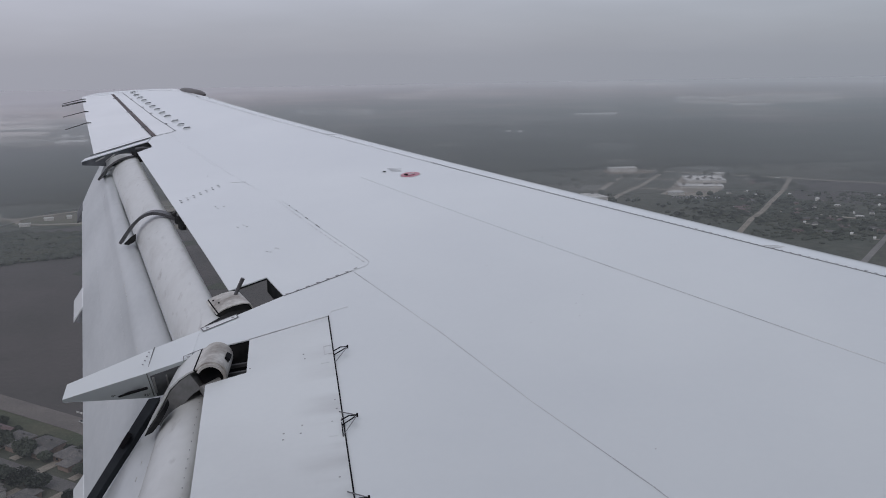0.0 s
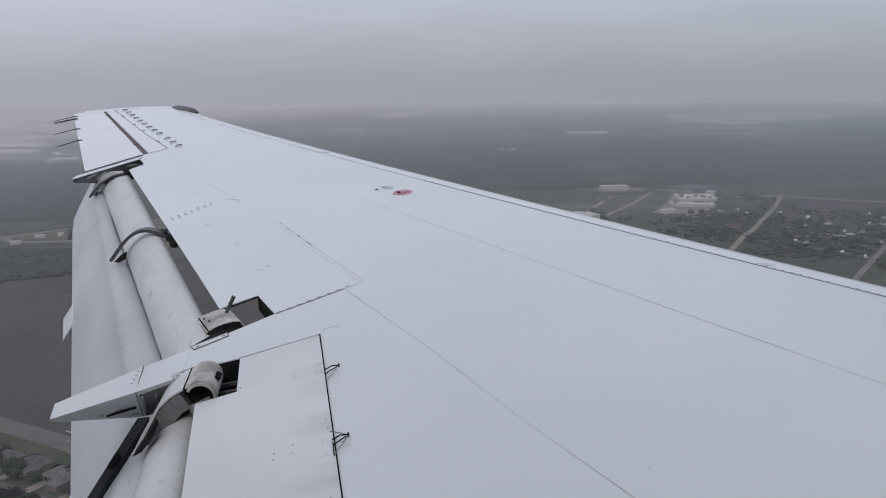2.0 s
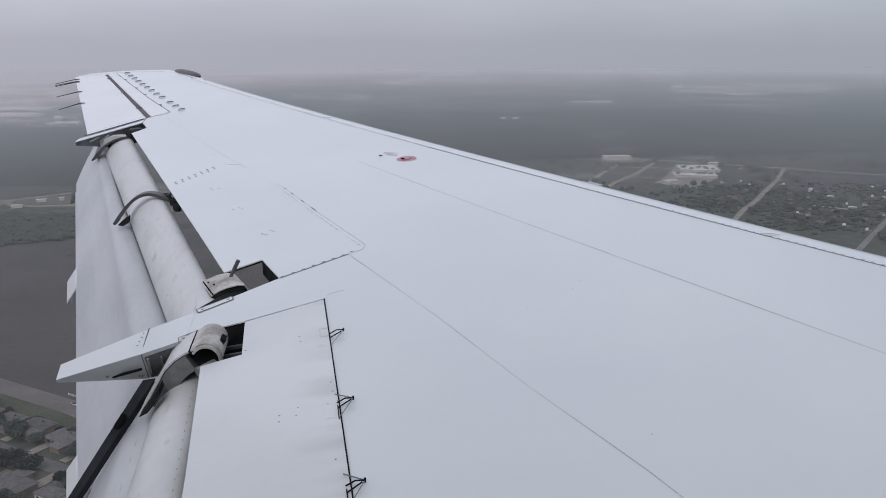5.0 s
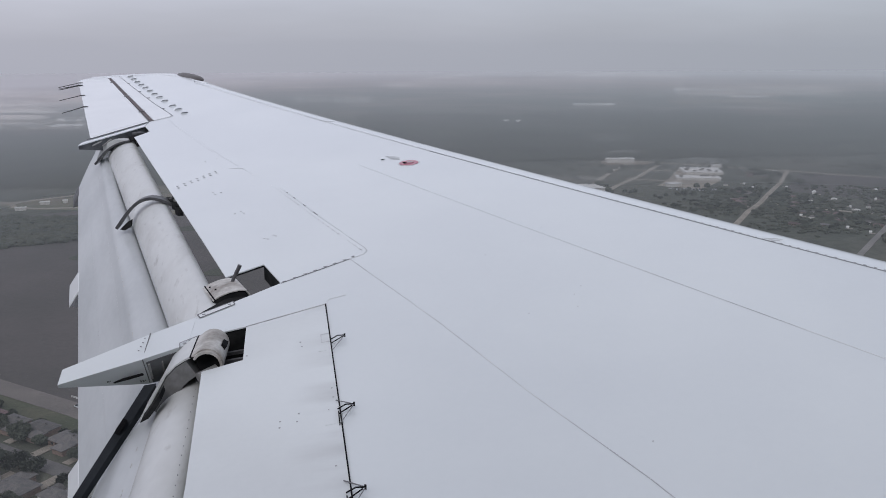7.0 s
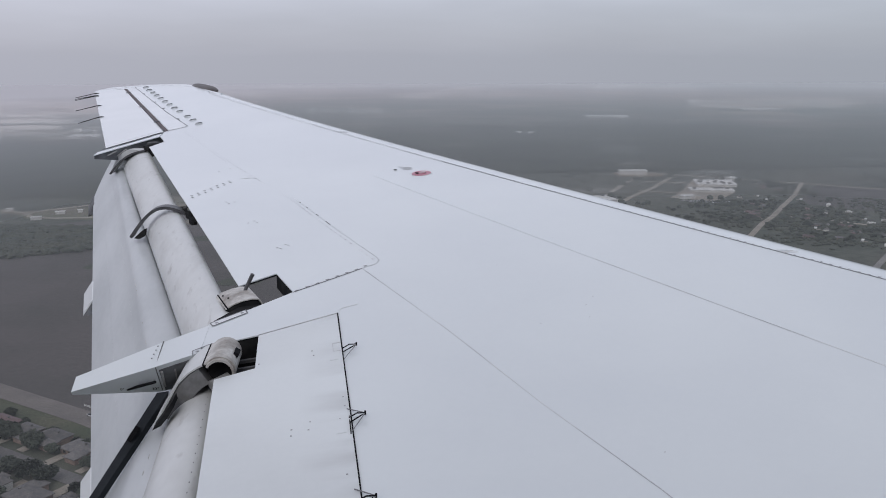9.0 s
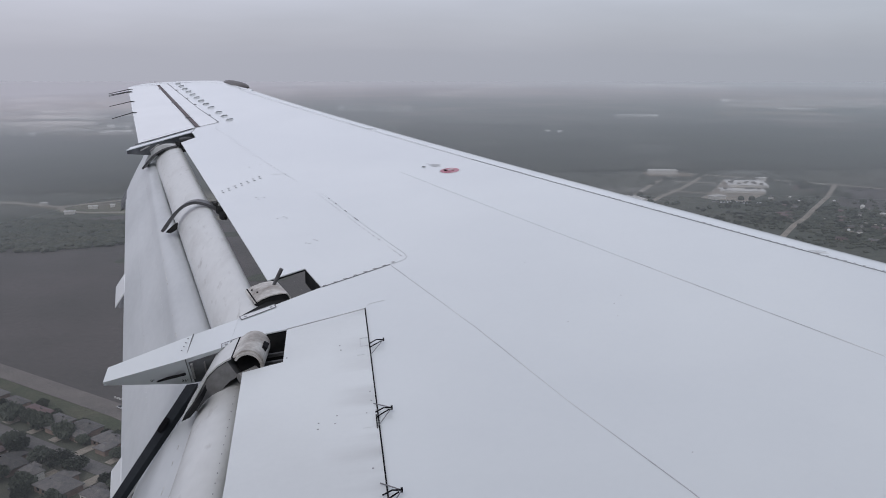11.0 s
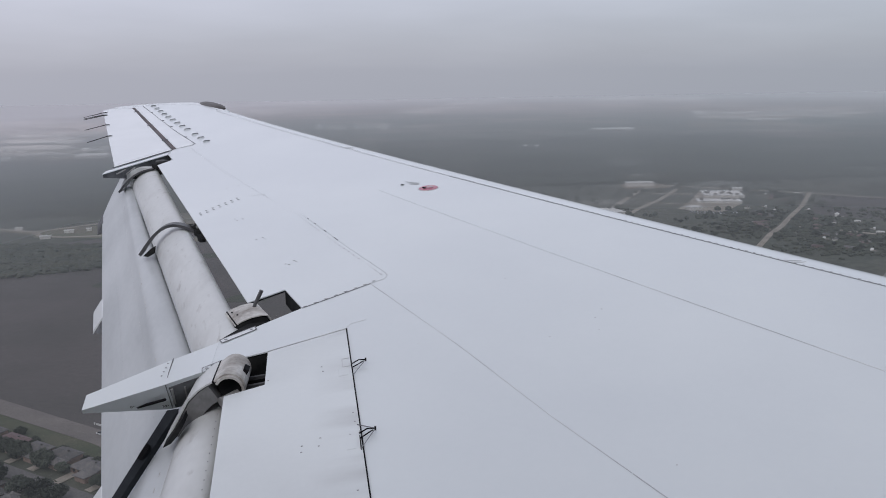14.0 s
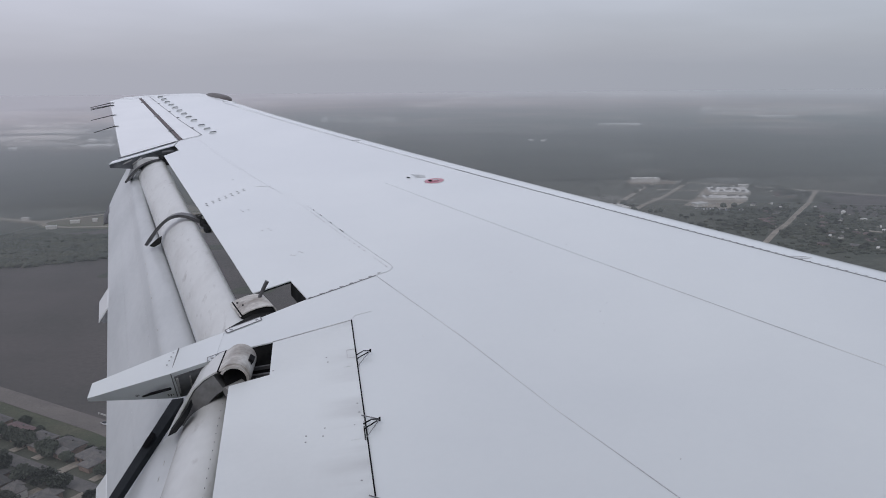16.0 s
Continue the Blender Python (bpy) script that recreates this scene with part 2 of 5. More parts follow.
M_TYRE = material("tyre_rubber", (0.02, 0.02, 0.02), rough=0.8)



def mist_material():
    """A flat mist sheet with distance haze painted in: more opaque and paler the further out it lies, and behind the
    wing, with painted pale streaks.
    """
    m = bpy.data.materials.new("painted_haze_sheet")
    m.use_nodes = True
    n, l = m.node_tree.nodes, m.node_tree.links
    n.remove(n["Principled BSDF"])
    out = n["Material Output"]
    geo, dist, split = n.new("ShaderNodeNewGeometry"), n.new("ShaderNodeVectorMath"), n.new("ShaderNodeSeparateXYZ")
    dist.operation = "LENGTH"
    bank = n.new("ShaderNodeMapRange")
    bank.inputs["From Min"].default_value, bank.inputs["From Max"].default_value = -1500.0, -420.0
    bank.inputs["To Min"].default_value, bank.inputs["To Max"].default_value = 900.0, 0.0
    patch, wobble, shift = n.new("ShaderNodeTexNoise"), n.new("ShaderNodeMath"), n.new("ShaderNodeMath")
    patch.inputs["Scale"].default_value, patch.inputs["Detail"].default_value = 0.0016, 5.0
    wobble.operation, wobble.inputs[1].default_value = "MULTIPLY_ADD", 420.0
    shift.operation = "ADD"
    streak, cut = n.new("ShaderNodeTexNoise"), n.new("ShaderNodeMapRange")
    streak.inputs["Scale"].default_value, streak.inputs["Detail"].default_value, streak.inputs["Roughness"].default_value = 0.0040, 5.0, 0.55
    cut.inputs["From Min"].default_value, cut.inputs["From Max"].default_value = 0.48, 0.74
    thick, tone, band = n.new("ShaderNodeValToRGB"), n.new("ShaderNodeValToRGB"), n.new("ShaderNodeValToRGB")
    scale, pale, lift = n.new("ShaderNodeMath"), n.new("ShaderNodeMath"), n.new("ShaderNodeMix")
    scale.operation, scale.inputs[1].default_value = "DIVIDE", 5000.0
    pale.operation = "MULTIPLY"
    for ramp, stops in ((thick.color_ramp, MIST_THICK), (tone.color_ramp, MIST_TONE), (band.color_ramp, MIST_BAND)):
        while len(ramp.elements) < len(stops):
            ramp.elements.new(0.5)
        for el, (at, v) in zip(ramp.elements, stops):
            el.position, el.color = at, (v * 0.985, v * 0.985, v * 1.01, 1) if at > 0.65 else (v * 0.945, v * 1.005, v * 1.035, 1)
    lift.data_type = "RGBA"
    lift.inputs[7].default_value = (0.66, 0.635, 0.64, 1)
    white, clear, blend = n.new("ShaderNodeBsdfDiffuse"), n.new("ShaderNodeBsdfTransparent"), n.new("ShaderNodeMixShader")
    l.new(geo.outputs["Position"], dist.inputs[0])
    l.new(geo.outputs["Position"], split.inputs[0])
    l.new(geo.outputs["Position"], patch.inputs["Vector"])
    l.new(geo.outputs["Position"], streak.inputs["Vector"])
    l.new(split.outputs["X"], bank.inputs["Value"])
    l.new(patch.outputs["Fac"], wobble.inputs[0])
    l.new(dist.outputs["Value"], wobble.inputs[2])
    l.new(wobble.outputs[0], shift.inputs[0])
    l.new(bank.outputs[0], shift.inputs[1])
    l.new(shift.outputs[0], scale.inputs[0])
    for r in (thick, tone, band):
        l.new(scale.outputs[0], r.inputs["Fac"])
    l.new(streak.outputs["Fac"], cut.inputs["Value"])
    l.new(cut.outputs[0], pale.inputs[0])
    l.new(band.outputs["Color"], pale.inputs[1])
    l.new(pale.outputs[0], lift.inputs[0])
    l.new(tone.outputs["Color"], lift.inputs[6])
    # haze colour painted brighter behind the wing, dimmer and greener ahead
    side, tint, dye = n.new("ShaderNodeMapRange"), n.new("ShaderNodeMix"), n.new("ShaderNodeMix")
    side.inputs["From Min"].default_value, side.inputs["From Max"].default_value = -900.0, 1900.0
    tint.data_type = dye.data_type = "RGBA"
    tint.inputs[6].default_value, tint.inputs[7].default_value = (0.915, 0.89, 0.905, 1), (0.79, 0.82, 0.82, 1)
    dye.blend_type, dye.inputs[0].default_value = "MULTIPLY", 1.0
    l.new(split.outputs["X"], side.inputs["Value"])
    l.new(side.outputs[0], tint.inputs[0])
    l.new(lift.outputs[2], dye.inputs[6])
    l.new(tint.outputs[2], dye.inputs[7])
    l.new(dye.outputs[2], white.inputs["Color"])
    l.new(thick.outputs["Color"], blend.inputs[0])
    l.new(clear.outputs[0], blend.inputs[1])
    # the mist lets part of the sky's light through to the land
    under, both = n.new("ShaderNodeBsdfTranslucent"), n.new("ShaderNodeAddShader")
    under.inputs["Color"].default_value = (0.36, 0.36, 0.36, 1)
    l.new(white.outputs[0], both.inputs[0])
    l.new(under.outputs[0], both.inputs[1])
    l.new(both.outputs[0], blend.inputs[2])
    l.new(blend.outputs[0], out.inputs["Surface"])
    return m


# painted haze by distance: opacity, brightness and pale streaks
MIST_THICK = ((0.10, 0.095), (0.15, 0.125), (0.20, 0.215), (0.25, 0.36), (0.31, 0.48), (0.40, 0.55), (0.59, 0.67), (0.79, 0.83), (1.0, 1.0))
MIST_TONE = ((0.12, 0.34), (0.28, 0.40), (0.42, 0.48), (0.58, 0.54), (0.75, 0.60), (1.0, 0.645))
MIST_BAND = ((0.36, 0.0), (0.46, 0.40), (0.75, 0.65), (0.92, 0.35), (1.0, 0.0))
M_MIST = mist_material()

# assumed hull colour, set dark so that less light reaches the wing root
M_HULL = material("root_dimming_paint", (0.19, 0.195, 0.21), (0.16, 0.165, 0.18), rough=0.4, scale=1.0)

# ---- mesh helpers ----
def zw(x, y):
    """Height of the wing's upper surface over the plan."""
    return -1.12 + 0.08046 * y + 0.08749 * x


def on_wing(x, y, dz=0.0):
    return Vector((x, y, zw(x, y) + dz))


def link(name, bm, mat, parent=None, label="", smooth=False):
    me = bpy.data.meshes.new(name)
    bmesh.ops.recalc_face_normals(bm, faces=bm.faces)
    if smooth:
        for f in bm.faces:
            f.smooth = True
    bm.to_mesh(me)
    bm.free()
    me.materials.append(mat)
    if smooth:
        me.set_sharp_from_angle(angle=radians(38))
    ob = new(name, me)
    ob.parent = parent
    if label:
        ob["label"] = label
    return ob


def part(name, bm, mat, parent, label="", smooth=False):
    return link(name, bm, mat, parent, label, smooth)


def thing(name, label, category, group="", kind="", at=(0, 0, 0)):
    ob = new(name)
    ob.location = at
    ob.empty_display_size = 0.2
    return tagged(ob, label, category, group, kind)


def prism(bm, low, high):
    """A closed body between two loops of as many points."""
    a, b = [bm.verts.new(p) for p in low], [bm.verts.new(p) for p in high]
    top = bm.faces.new(b)
    bot = bm.faces.new(a[::-1])
    top.normal_update()
    bot.normal_update()
    for i in range(len(a)):
        j = (i + 1) % len(a)
        bm.faces.new((a[i], a[j], b[j], b[i]))
    bmesh.ops.triangulate(bm, faces=[top, bot])


def slab(plan, dz=0.0, thick=0.03, bm=None):
    """A plate that lies in the wing's surface, from its outline in the plan."""
    bm = bm or bmesh.new()
    prism(bm, [on_wing(x, y, dz - thick) for x, y in plan], [on_wing(x, y, dz) for x, y in plan])
    return bm


def loft(loops, bm=None, caps=True, closed=True):
    bm = bm or bmesh.new()
    rows = [[bm.verts.new(p) for p in lp] for lp in loops]
    for a, b in zip(rows, rows[1:]):
        n = len(a)
        for i in range(n if closed else n - 1):
            j = (i + 1) % n
            bm.faces.new((a[i], a[j], b[j], b[i]))
    if caps and closed:
        ends = [bm.faces.new(rows[0][::-1]), bm.faces.new(rows[-1])]
        for f in ends:
            f.normal_update()
        bmesh.ops.triangulate(bm, faces=ends)
    return bm


def box(bm, c, size, turn=0.0, tilt=None):
    """A box centred at c."""
    m = Matrix.Translation(c) @ (tilt or Matrix.Rotation(turn, 4, "Z")) @ Matrix.Diagonal((*size, 1))
    bmesh.ops.create_cube(bm, size=1.0, matrix=m)
    return bm


def tube(points, r, bm=None, sides=8, r2=None):
    bm = bm or bmesh.new()
    pts = [Vector(p) for p in points]
    loops = []
    for i, p in enumerate(pts):
        d = (pts[min(i + 1, len(pts) - 1)] - pts[max(i - 1, 0)]).normalized()
        side = d.orthogonal().normalized() if i == 0 else (side - d * side.dot(d)).normalized()
        up = d.cross(side)
        rr = r if r2 is None else r + (r2 - r) * i / (len(pts) - 1)
        loops.append([p + (side * math.cos(a) + up * math.sin(a)) * rr for a in (k * math.tau / sides for k in range(sides))])
    return loft(loops, bm)


def strip(line, width, dz=0.0012, thick=0.0008, bm=None):
    """A thin line that lies on the wing along the given plan points."""
    bm = bm or bmesh.new()
    for (x0, y0), (x1, y1) in zip(line, line[1:]):
        d = Vector((x1 - x0, y1 - y0)).normalized() * width / 2
        slab([(x0 - d.y, y0 + d.x), (x1 - d.y, y1 + d.x), (x1 + d.y, y1 - d.x), (x0 + d.y, y0 - d.x)], dz, thick, bm)
    return bm


def dashed(line, width, seed, dz=0.0012, longest=0.3):
    """A worn thin line, broken here and there."""
    r, bm = random.Random(seed), bmesh.new()
    for (x0, y0), (x1, y1) in zip(line, line[1:]):
        n, d = math.hypot(x1 - x0, y1 - y0), 0.0
        while d < n:
            e = min(n, d + r.uniform(0.05, longest))
            p, q = ((x0 + (x1 - x0) * k / n, y0 + (y1 - y0) * k / n) for k in (d, e))
            if e - d > 0.004:
                strip([p, q], width * r.uniform(0.55, 1.2), dz, 0.0008, bm)
            d = e + r.choice((0.0, 0.0, 0.002, 0.004))
    return bm


def along(line, step):
    """Points every step metres along a plan line, each with its direction."""
    got = []
    carry = 0.0
    for (x0, y0), (x1, y1) in zip(line, line[1:]):
        n = math.hypot(x1 - x0, y1 - y0)
        d = carry
        while d < n:
            got.append((x0 + (x1 - x0) * d / n, y0 + (y1 - y0) * d / n, math.atan2(y1 - y0, x1 - x0)))
            d += step
        carry = d - n
    return got


def studs(places, length, width, bm=None, dz=0.0018):
    """Small flat fastener heads on the wing."""
    bm = bm or bmesh.new()
    for x, y, a in places:
        box(bm, on_wing(x, y, dz - 0.0008), (length, width, 0.0014), a)
    return bm

# ---- fuselage side that carries the window; unseen, and dark to dim the wing's root ----
def fuselage():
    bm = bmesh.new()
    cy, cz, r = -1.09, -0.30, 1.14
    xs = [-6.0, -3.0, -1.2, -0.13, 0.13, 1.2, 3.0, 6.0]
    window = (math.asin(0.13 / r), math.asin(0.47 / r))
    angles = [radians(a) for a in range(-180, 181, 12) if not (0 < a < 30)] + [window[0], window[1]]
    angles.sort()
    for inset in (0.0, 0.05):
        grid = [[bm.verts.new((x, cy + (r - inset) * math.cos(a), cz + (r - inset) * math.sin(a))) for a in angles] for x in xs]
        for i in range(len(xs) - 1):
            for j in range(len(angles) - 1):
                if i == 3 and abs(angles[j] - window[0]) < 1e-6:
                    continue
                bm.faces.new((grid[i][j], grid[i + 1][j], grid[i + 1][j + 1], grid[i][j + 1]))
        for end in (grid[0], grid[-1]):
            bm.faces.new(end[:-1])
    ob = link("fuselage", bm, M_HULL, smooth=True)
    ob.matrix_basis = AIRCRAFT
    tagged(ob, "unseen fuselage side with a window opening, grey to dim the wing root", "fuselage", kind="structure")


fuselage()


# ---- the wing ----
wing = thing("aircraft_wing", "white painted airliner wing with its flaps lowered", "aircraft wing")
wing.matrix_basis = AIRCRAFT


def le_x(y):
    return 0.007796 * y * y - 0.59737 * y + 3.2458


def seam_x(y):
    return 0.007703 * y * y - 0.59664 * y + 3.1652


def spar_x(y):
    return 0.004785 * y * y - 0.51726 * y + 2.38654


ROOT = -0.22
seam_ys = [ROOT + (8.30 - ROOT) * k / 14 for k in range(15)]
TIP = [(-1.30, 8.52), (-1.47, 8.90), (-1.62, 9.14), (-1.80, 9.255), (-2.00, 9.34), (-2.24, 9.40), (-2.45, 9.42), (-2.555, 9.25), (-2.535, 9.22)]
skin_plan = ([(0.125, ROOT)] + [(seam_x(y), y) for y in seam_ys] + TIP
             + [(-2.245, 9.20), (-1.312, 6.44), (-1.312, 6.255), (-1.240, 6.045), (-1.3155, 5.902), (-0.962, 4.807), (-0.714, 4.039),
                (-0.529, 3.463), (-0.395, 3.040), (-0.385, 3.045), (-0.262, 3.129), (-0.187, 2.916), (-0.455, 2.700),
                (-0.452, 2.53), (-0.278, 2.578), (-0.026, 2.682)])
part("upper_skin", slab(skin_plan, 0, 0.004), M_PAINT, wing, "smooth white painted upper skin")

# lower skin, inboard of the flap bay
part("lower_skin", slab([(0.10, ROOT), (seam_x(ROOT) - 0.02, ROOT), (seam_x(8.2) - 0.02, 8.2), (-1.9, 9.2), (-0.45, 5.4), (0.25, 2.9)], -0.11, 0.02),
     M_AFT, wing)


def nose(y, front, back):
    drop = 0.075 - 0.005 * y
    loop = [on_wing(back, y, 0.0)]
    for k in range(9):
        a = radians(80 - 20 * k)
        loop.append(on_wing(back + (front - back) * math.cos(a), y, -drop + drop * math.sin(a)))
    loop.append(on_wing(back - 0.05, y, -0.115))
    loop.append(on_wing(back - 0.002, y, -0.03))
    return loop


part("leading_edge", loft([nose(y, le_x(y) + 0.06 + 0.052 * max(0.0, min(1.4, (7.2 - y) / 3.9)), seam_x(y)) for y in seam_ys + [8.36]]), M_PAINT, wing, "white rounded leading edge", smooth=True)

# rounded rim round the tip
rim = [(-1.13, 8.22), (-1.30, 8.52), (-1.47, 8.90), (-1.62, 9.14), (-1.80, 9.255), (-2.00, 9.34), (-2.24, 9.40), (-2.45, 9.415), (-2.55, 9.25)]
part("tip_rim", tube([on_wing(x, y, -0.012) for x, y in rim], 0.014), M_PAINT, wing, smooth=True)


def lens():
    bm = bmesh.new()
    d = Vector((-0.48, 0.877, 0.028)).normalized()
    s = Vector((0.877, 0.48, 0.1)).normalized()
    u = d.cross(s) * -1
    c = on_wing(-1.365, 8.76, -0.008)
    loops = []
    for i in range(11):
        t = -1 + 2 * i / 10
        w = max(0.05, (1 - abs(t) ** 2.6)) ** 0.5
        loops.append([c + d * (0.34 * t) + s * (0.055 * w * math.cos(a)) + u * ((0.036 if math.sin(a) > 0 else 0.03) * w * math.sin(a))
                      for a in (k * math.tau / 14 for k in range(14))])
    return loft(loops, bm)


part("tip_light", lens(), M_LENS, wing, "smoked brown tip light cover", smooth=True)

# ---- aileron with its seal, tab and static wicks ----
ail_plan = [(-2.25, 9.17), (-1.325, 6.435), (-1.628, 6.00), (-2.555, 9.19), (-2.545, 9.215)]
aileron = part("aileron", slab(ail_plan, 0.001, 0.012), M_PANEL, wing, "white painted aileron")
part("hinge_seal", strip([(-2.243, 9.19), (-1.304, 6.455)], 0.028, 0.0025, 0.006), M_BROWN, aileron, "brown hinge seal strip")
part("inner_gap", strip([(-1.335, 6.415), (-1.642, 5.975)], 0.006, 0.0025, 0.004), M_SEAMD, aileron)
part("cover_panel", slab([(-2.215, 9.20), (-2.13, 9.24), (-1.185, 6.60), (-1.20, 6.55), (-1.29, 6.48)], 0.0016, 0.003), M_PANEL, wing)
part("cover_seam", strip([(-2.158, 9.249), (-1.479, 7.371), (-1.172, 6.585), (-1.19, 6.54), (-1.31, 6.43)], 0.0045, 0.0032), M_SEAMD, wing)
for t in (0.12, 0.5, 0.83):
    x, y = -2.243 + 0.939 * t, 9.19 - 2.735 * t
    part("hinge_fitting", slab([(x - 0.028, y - 0.006), (x + 0.016, y + 0.006), (x + 0.02, y - 0.01), (x - 0.024, y - 0.022)], 0.006, 0.006), M_SEAMD, aileron)
for x, y, dx, dy, dz in ((-2.50, 9.02, -0.20, -0.02, -0.045), (-2.455, 8.84, -0.19, -0.03, -0.035), (-2.442, 8.80, -0.19, -0.03, -0.04),
                         (-2.241, 8.11, -0.19, -0.02, -0.045), (-2.041, 7.42, -0.17, -0.03, -0.05)):
    p = on_wing(x, y, 0.004)
    wick = part("static_wick", tube([p + Vector((0.02, 0.003, 0.0)), p, p + Vector((dx, dy, dz))], 0.0055, sides=6, r2=0.003), M_WICK, aileron, "thin black static wick")
    part("wick_base", box(bmesh.new(), p + Vector((0.015, 0, 0)), (0.04, 0.012, 0.008)), M_WICK, wick)

for t in (0.22, 0.46, 0.62, 0.86):
    x, y = -2.158 + 0.986 * t, 9.249 - 2.664 * t
    part("panel_latch", slab([(x - 0.004, y - 0.02), (x + 0.014, y - 0.014), (x + 0.006, y + 0.012), (x - 0.012, y + 0.006)], 0.0045, 0.003), M_SEAMD, wing)
part("tip_seam", strip([(-1.52, 8.88), (-1.66, 9.06), (-1.83, 9.17), (-2.02, 9.25), (-2.24, 9.31), (-2.50, 9.31)], 0.004, 0.0014), M_SEAM, wing)

# ---- vortex generators ----
for k in (0, 1, 2, 3, 4, 5, 6, 7, 8, 9.35, 10.3, 11.2):
    t = k / 11.2
    x, y = -2.029 + 0.932 * t, 9.163 - 2.517 * t - 0.03 * math.sin(math.pi * t)
    bm = bmesh.new()
    a = Vector((math.cos(0.32), math.sin(0.32), 0.0875))
    base, up = on_wing(x, y, 0), Vector((0, 0, 1))
    low = [base - a * 0.029 + Vector((0, s, 0)) for s in (-0.006, 0.006)] + [base + a * 0.029 + Vector((0, s, 0)) for s in (0.006, -0.006)]
    high = [p + up * 0.011 + (a * 0.010 if i < 2 else -a * 0.008) for i, p in enumerate(low)]
    prism(bm, low, high)
    vg = part("vortex_generator", bm, M_VG, wing, "small grey vortex generator tab")
    part("tab_foot", box(bmesh.new(), base + up * 0.002, (0.054, 0.013, 0.004), 0.32), M_PANEL, vg)

# ---- skin seams and fasteners ----
part("leading_edge_seam", strip([(seam_x(y), y) for y in seam_ys[:9]], 0.0038, 0.0014), M_SEAMD, wing)
part("leading_edge_seam", strip([(seam_x(y), y) for y in seam_ys[8:]], 0.0040, 0.0014), M_SEAM, wing)
part("front_spar_seam", dashed([(spar_x(y), y) for y in [0.4 + 0.5 * k for k in range(6)]], 0.0025, 1), M_SEAM, wing)
part("front_spar_seam", dashed([(spar_x(y), y) for y in [2.9 + 0.4 * k for k in range(5)]], 0.0020, 9, longest=0.2), M_FAINT, wing)
part("rear_spar_seam", dashed([(0.065, 3.079), (0.32, 2.439), (0.494, 1.955), (0.664, 1.531), (0.93, 0.75), (1.2, 0.0)], 0.0019, 2, longest=0.16), M_SEAM, wing)
dash = [(0.065, 3.079), (0.118, 3.112), (0.133, 3.150), (0.126, 3.185), (-0.042, 3.626), (-0.246, 4.191), (-0.475, 4.72), (-0.72, 5.32), (-1.159, 6.450)]
part("shroud_seam", dashed(dash[:4] + [(0.07, 3.33)], 0.0019, 3, longest=0.3), M_SEAM, wing)
part("shroud_seam", dashed([(0.07, 3.33)] + dash[4:6], 0.0014, 5, longest=0.12), M_FAINT, wing)
for x0, y0, x1, y1 in ((-0.062, 3.68, -0.082, 3.735), (-0.118, 3.836, -0.130, 3.869), (-0.17, 3.981, -0.180, 4.008), (-0.21, 4.09, -0.217, 4.11)):
    part("open_seam", strip([(x0, y0), (x1, y1)], 0.0042, 0.0016), M_SEAMD, wing)
part("shroud_edge_seam", strip([(-0.187, 2.914), (-0.074, 2.986), (0.065, 3.079)], 0.005, 0.0012), M_SEAMD, wing)
le_line = [(seam_x(y) + 0.008, y) for y in seam_ys]
rng = random.Random(6)
rivets = bmesh.new()
for p in along(le_line, 0.034):
    if p[1] < 6.2 and rng.random() < 0.92:
        studs([p], rng.uniform(0.006, 0.011), rng.uniform(0.0014, 0.0030), rivets, dz=rng.uniform(0.0015, 0.0026))
tagged(part("leading_edge_riveting", rivets, M_RIVET, wing), kind="stuff")
rng = random.Random(8)
rivets = bmesh.new()
for p in along([(x - 0.018, y - 0.01) for x, y in dash[3:]], 0.058):
    if rng.random() < (0.92 if p[1] < 4.2 else 0.5 if p[1] < 4.8 else 0.75):
        big = rng.uniform(0.7, 1.25) * (1.15 if p[1] < 4.0 else 0.85 if p[1] < 4.8 else 0.65)
        studs([p], 0.011 * big, 0.0045 * big, rivets)
for p in along([(-0.46, 4.78), (-0.70, 5.32), (-1.10, 6.36)], 0.068):
    if rng.random() < 0.85:
        studs([(p[0] - 0.062, *p[1:])], 0.008, 0.0032 * rng.uniform(0.7, 1.2), rivets)
tagged(part("shroud_riveting", rivets, M_SEAM, wing), kind="stuff")
tagged(part("edge_riveting", studs(along([(-0.175, 2.925), (0.06, 3.085), (0.11, 3.13)], 0.044), 0.013, 0.006, dz=0.003), M_RIVET, wing), kind="stuff")
rng = random.Random(4)
rows = []
for k in range(7):
    t = k / 6
    x, y = -0.63 - 0.165 * t, 4.69 - 0.24 * t
    rows += [(x, y, 0.6), (x + 0.012, y - 0.04, 0.6)]
for x, y in ((-0.573, 4.213), (-0.548, 4.235), (-0.414, 3.864), (-0.398, 3.832), (-0.280, 3.437), (-0.247, 3.470), (-0.265, 3.425), (-0.235, 3.455),
             (-0.72, 4.95), (-0.66, 5.0), (-0.44, 3.84), (-0.59, 4.25)):
    rows.append((x, y, 0.4))
tagged(part("shroud_screwing", studs(rows[:14], 0.010, 0.007, dz=0.0024), M_RIVET, wing), kind="stuff")
tagged(part("panel_screwing", studs(rows[14:], 0.007, 0.006), M_SEAM, wing), kind="stuff")
part("shroud_joint", strip([(-0.475, 4.70), (-0.56, 4.72)], 0.0025, 0.0012), M_SEAM, wing)
for y in (2.79, 5.80):
    x = seam_x(y)
    for d in (0.0, 0.020):
        part("leading_edge_joint", tube([on_wing(x + 0.004 + 0.5 * d, y - d, 0.0015), on_wing(x + 0.05, y - 0.012 - d, 0.0005), on_wing(x + 0.085, y - 0.025 - d, -0.006)], 0.0012, sides=5), M_SEAM, wing)

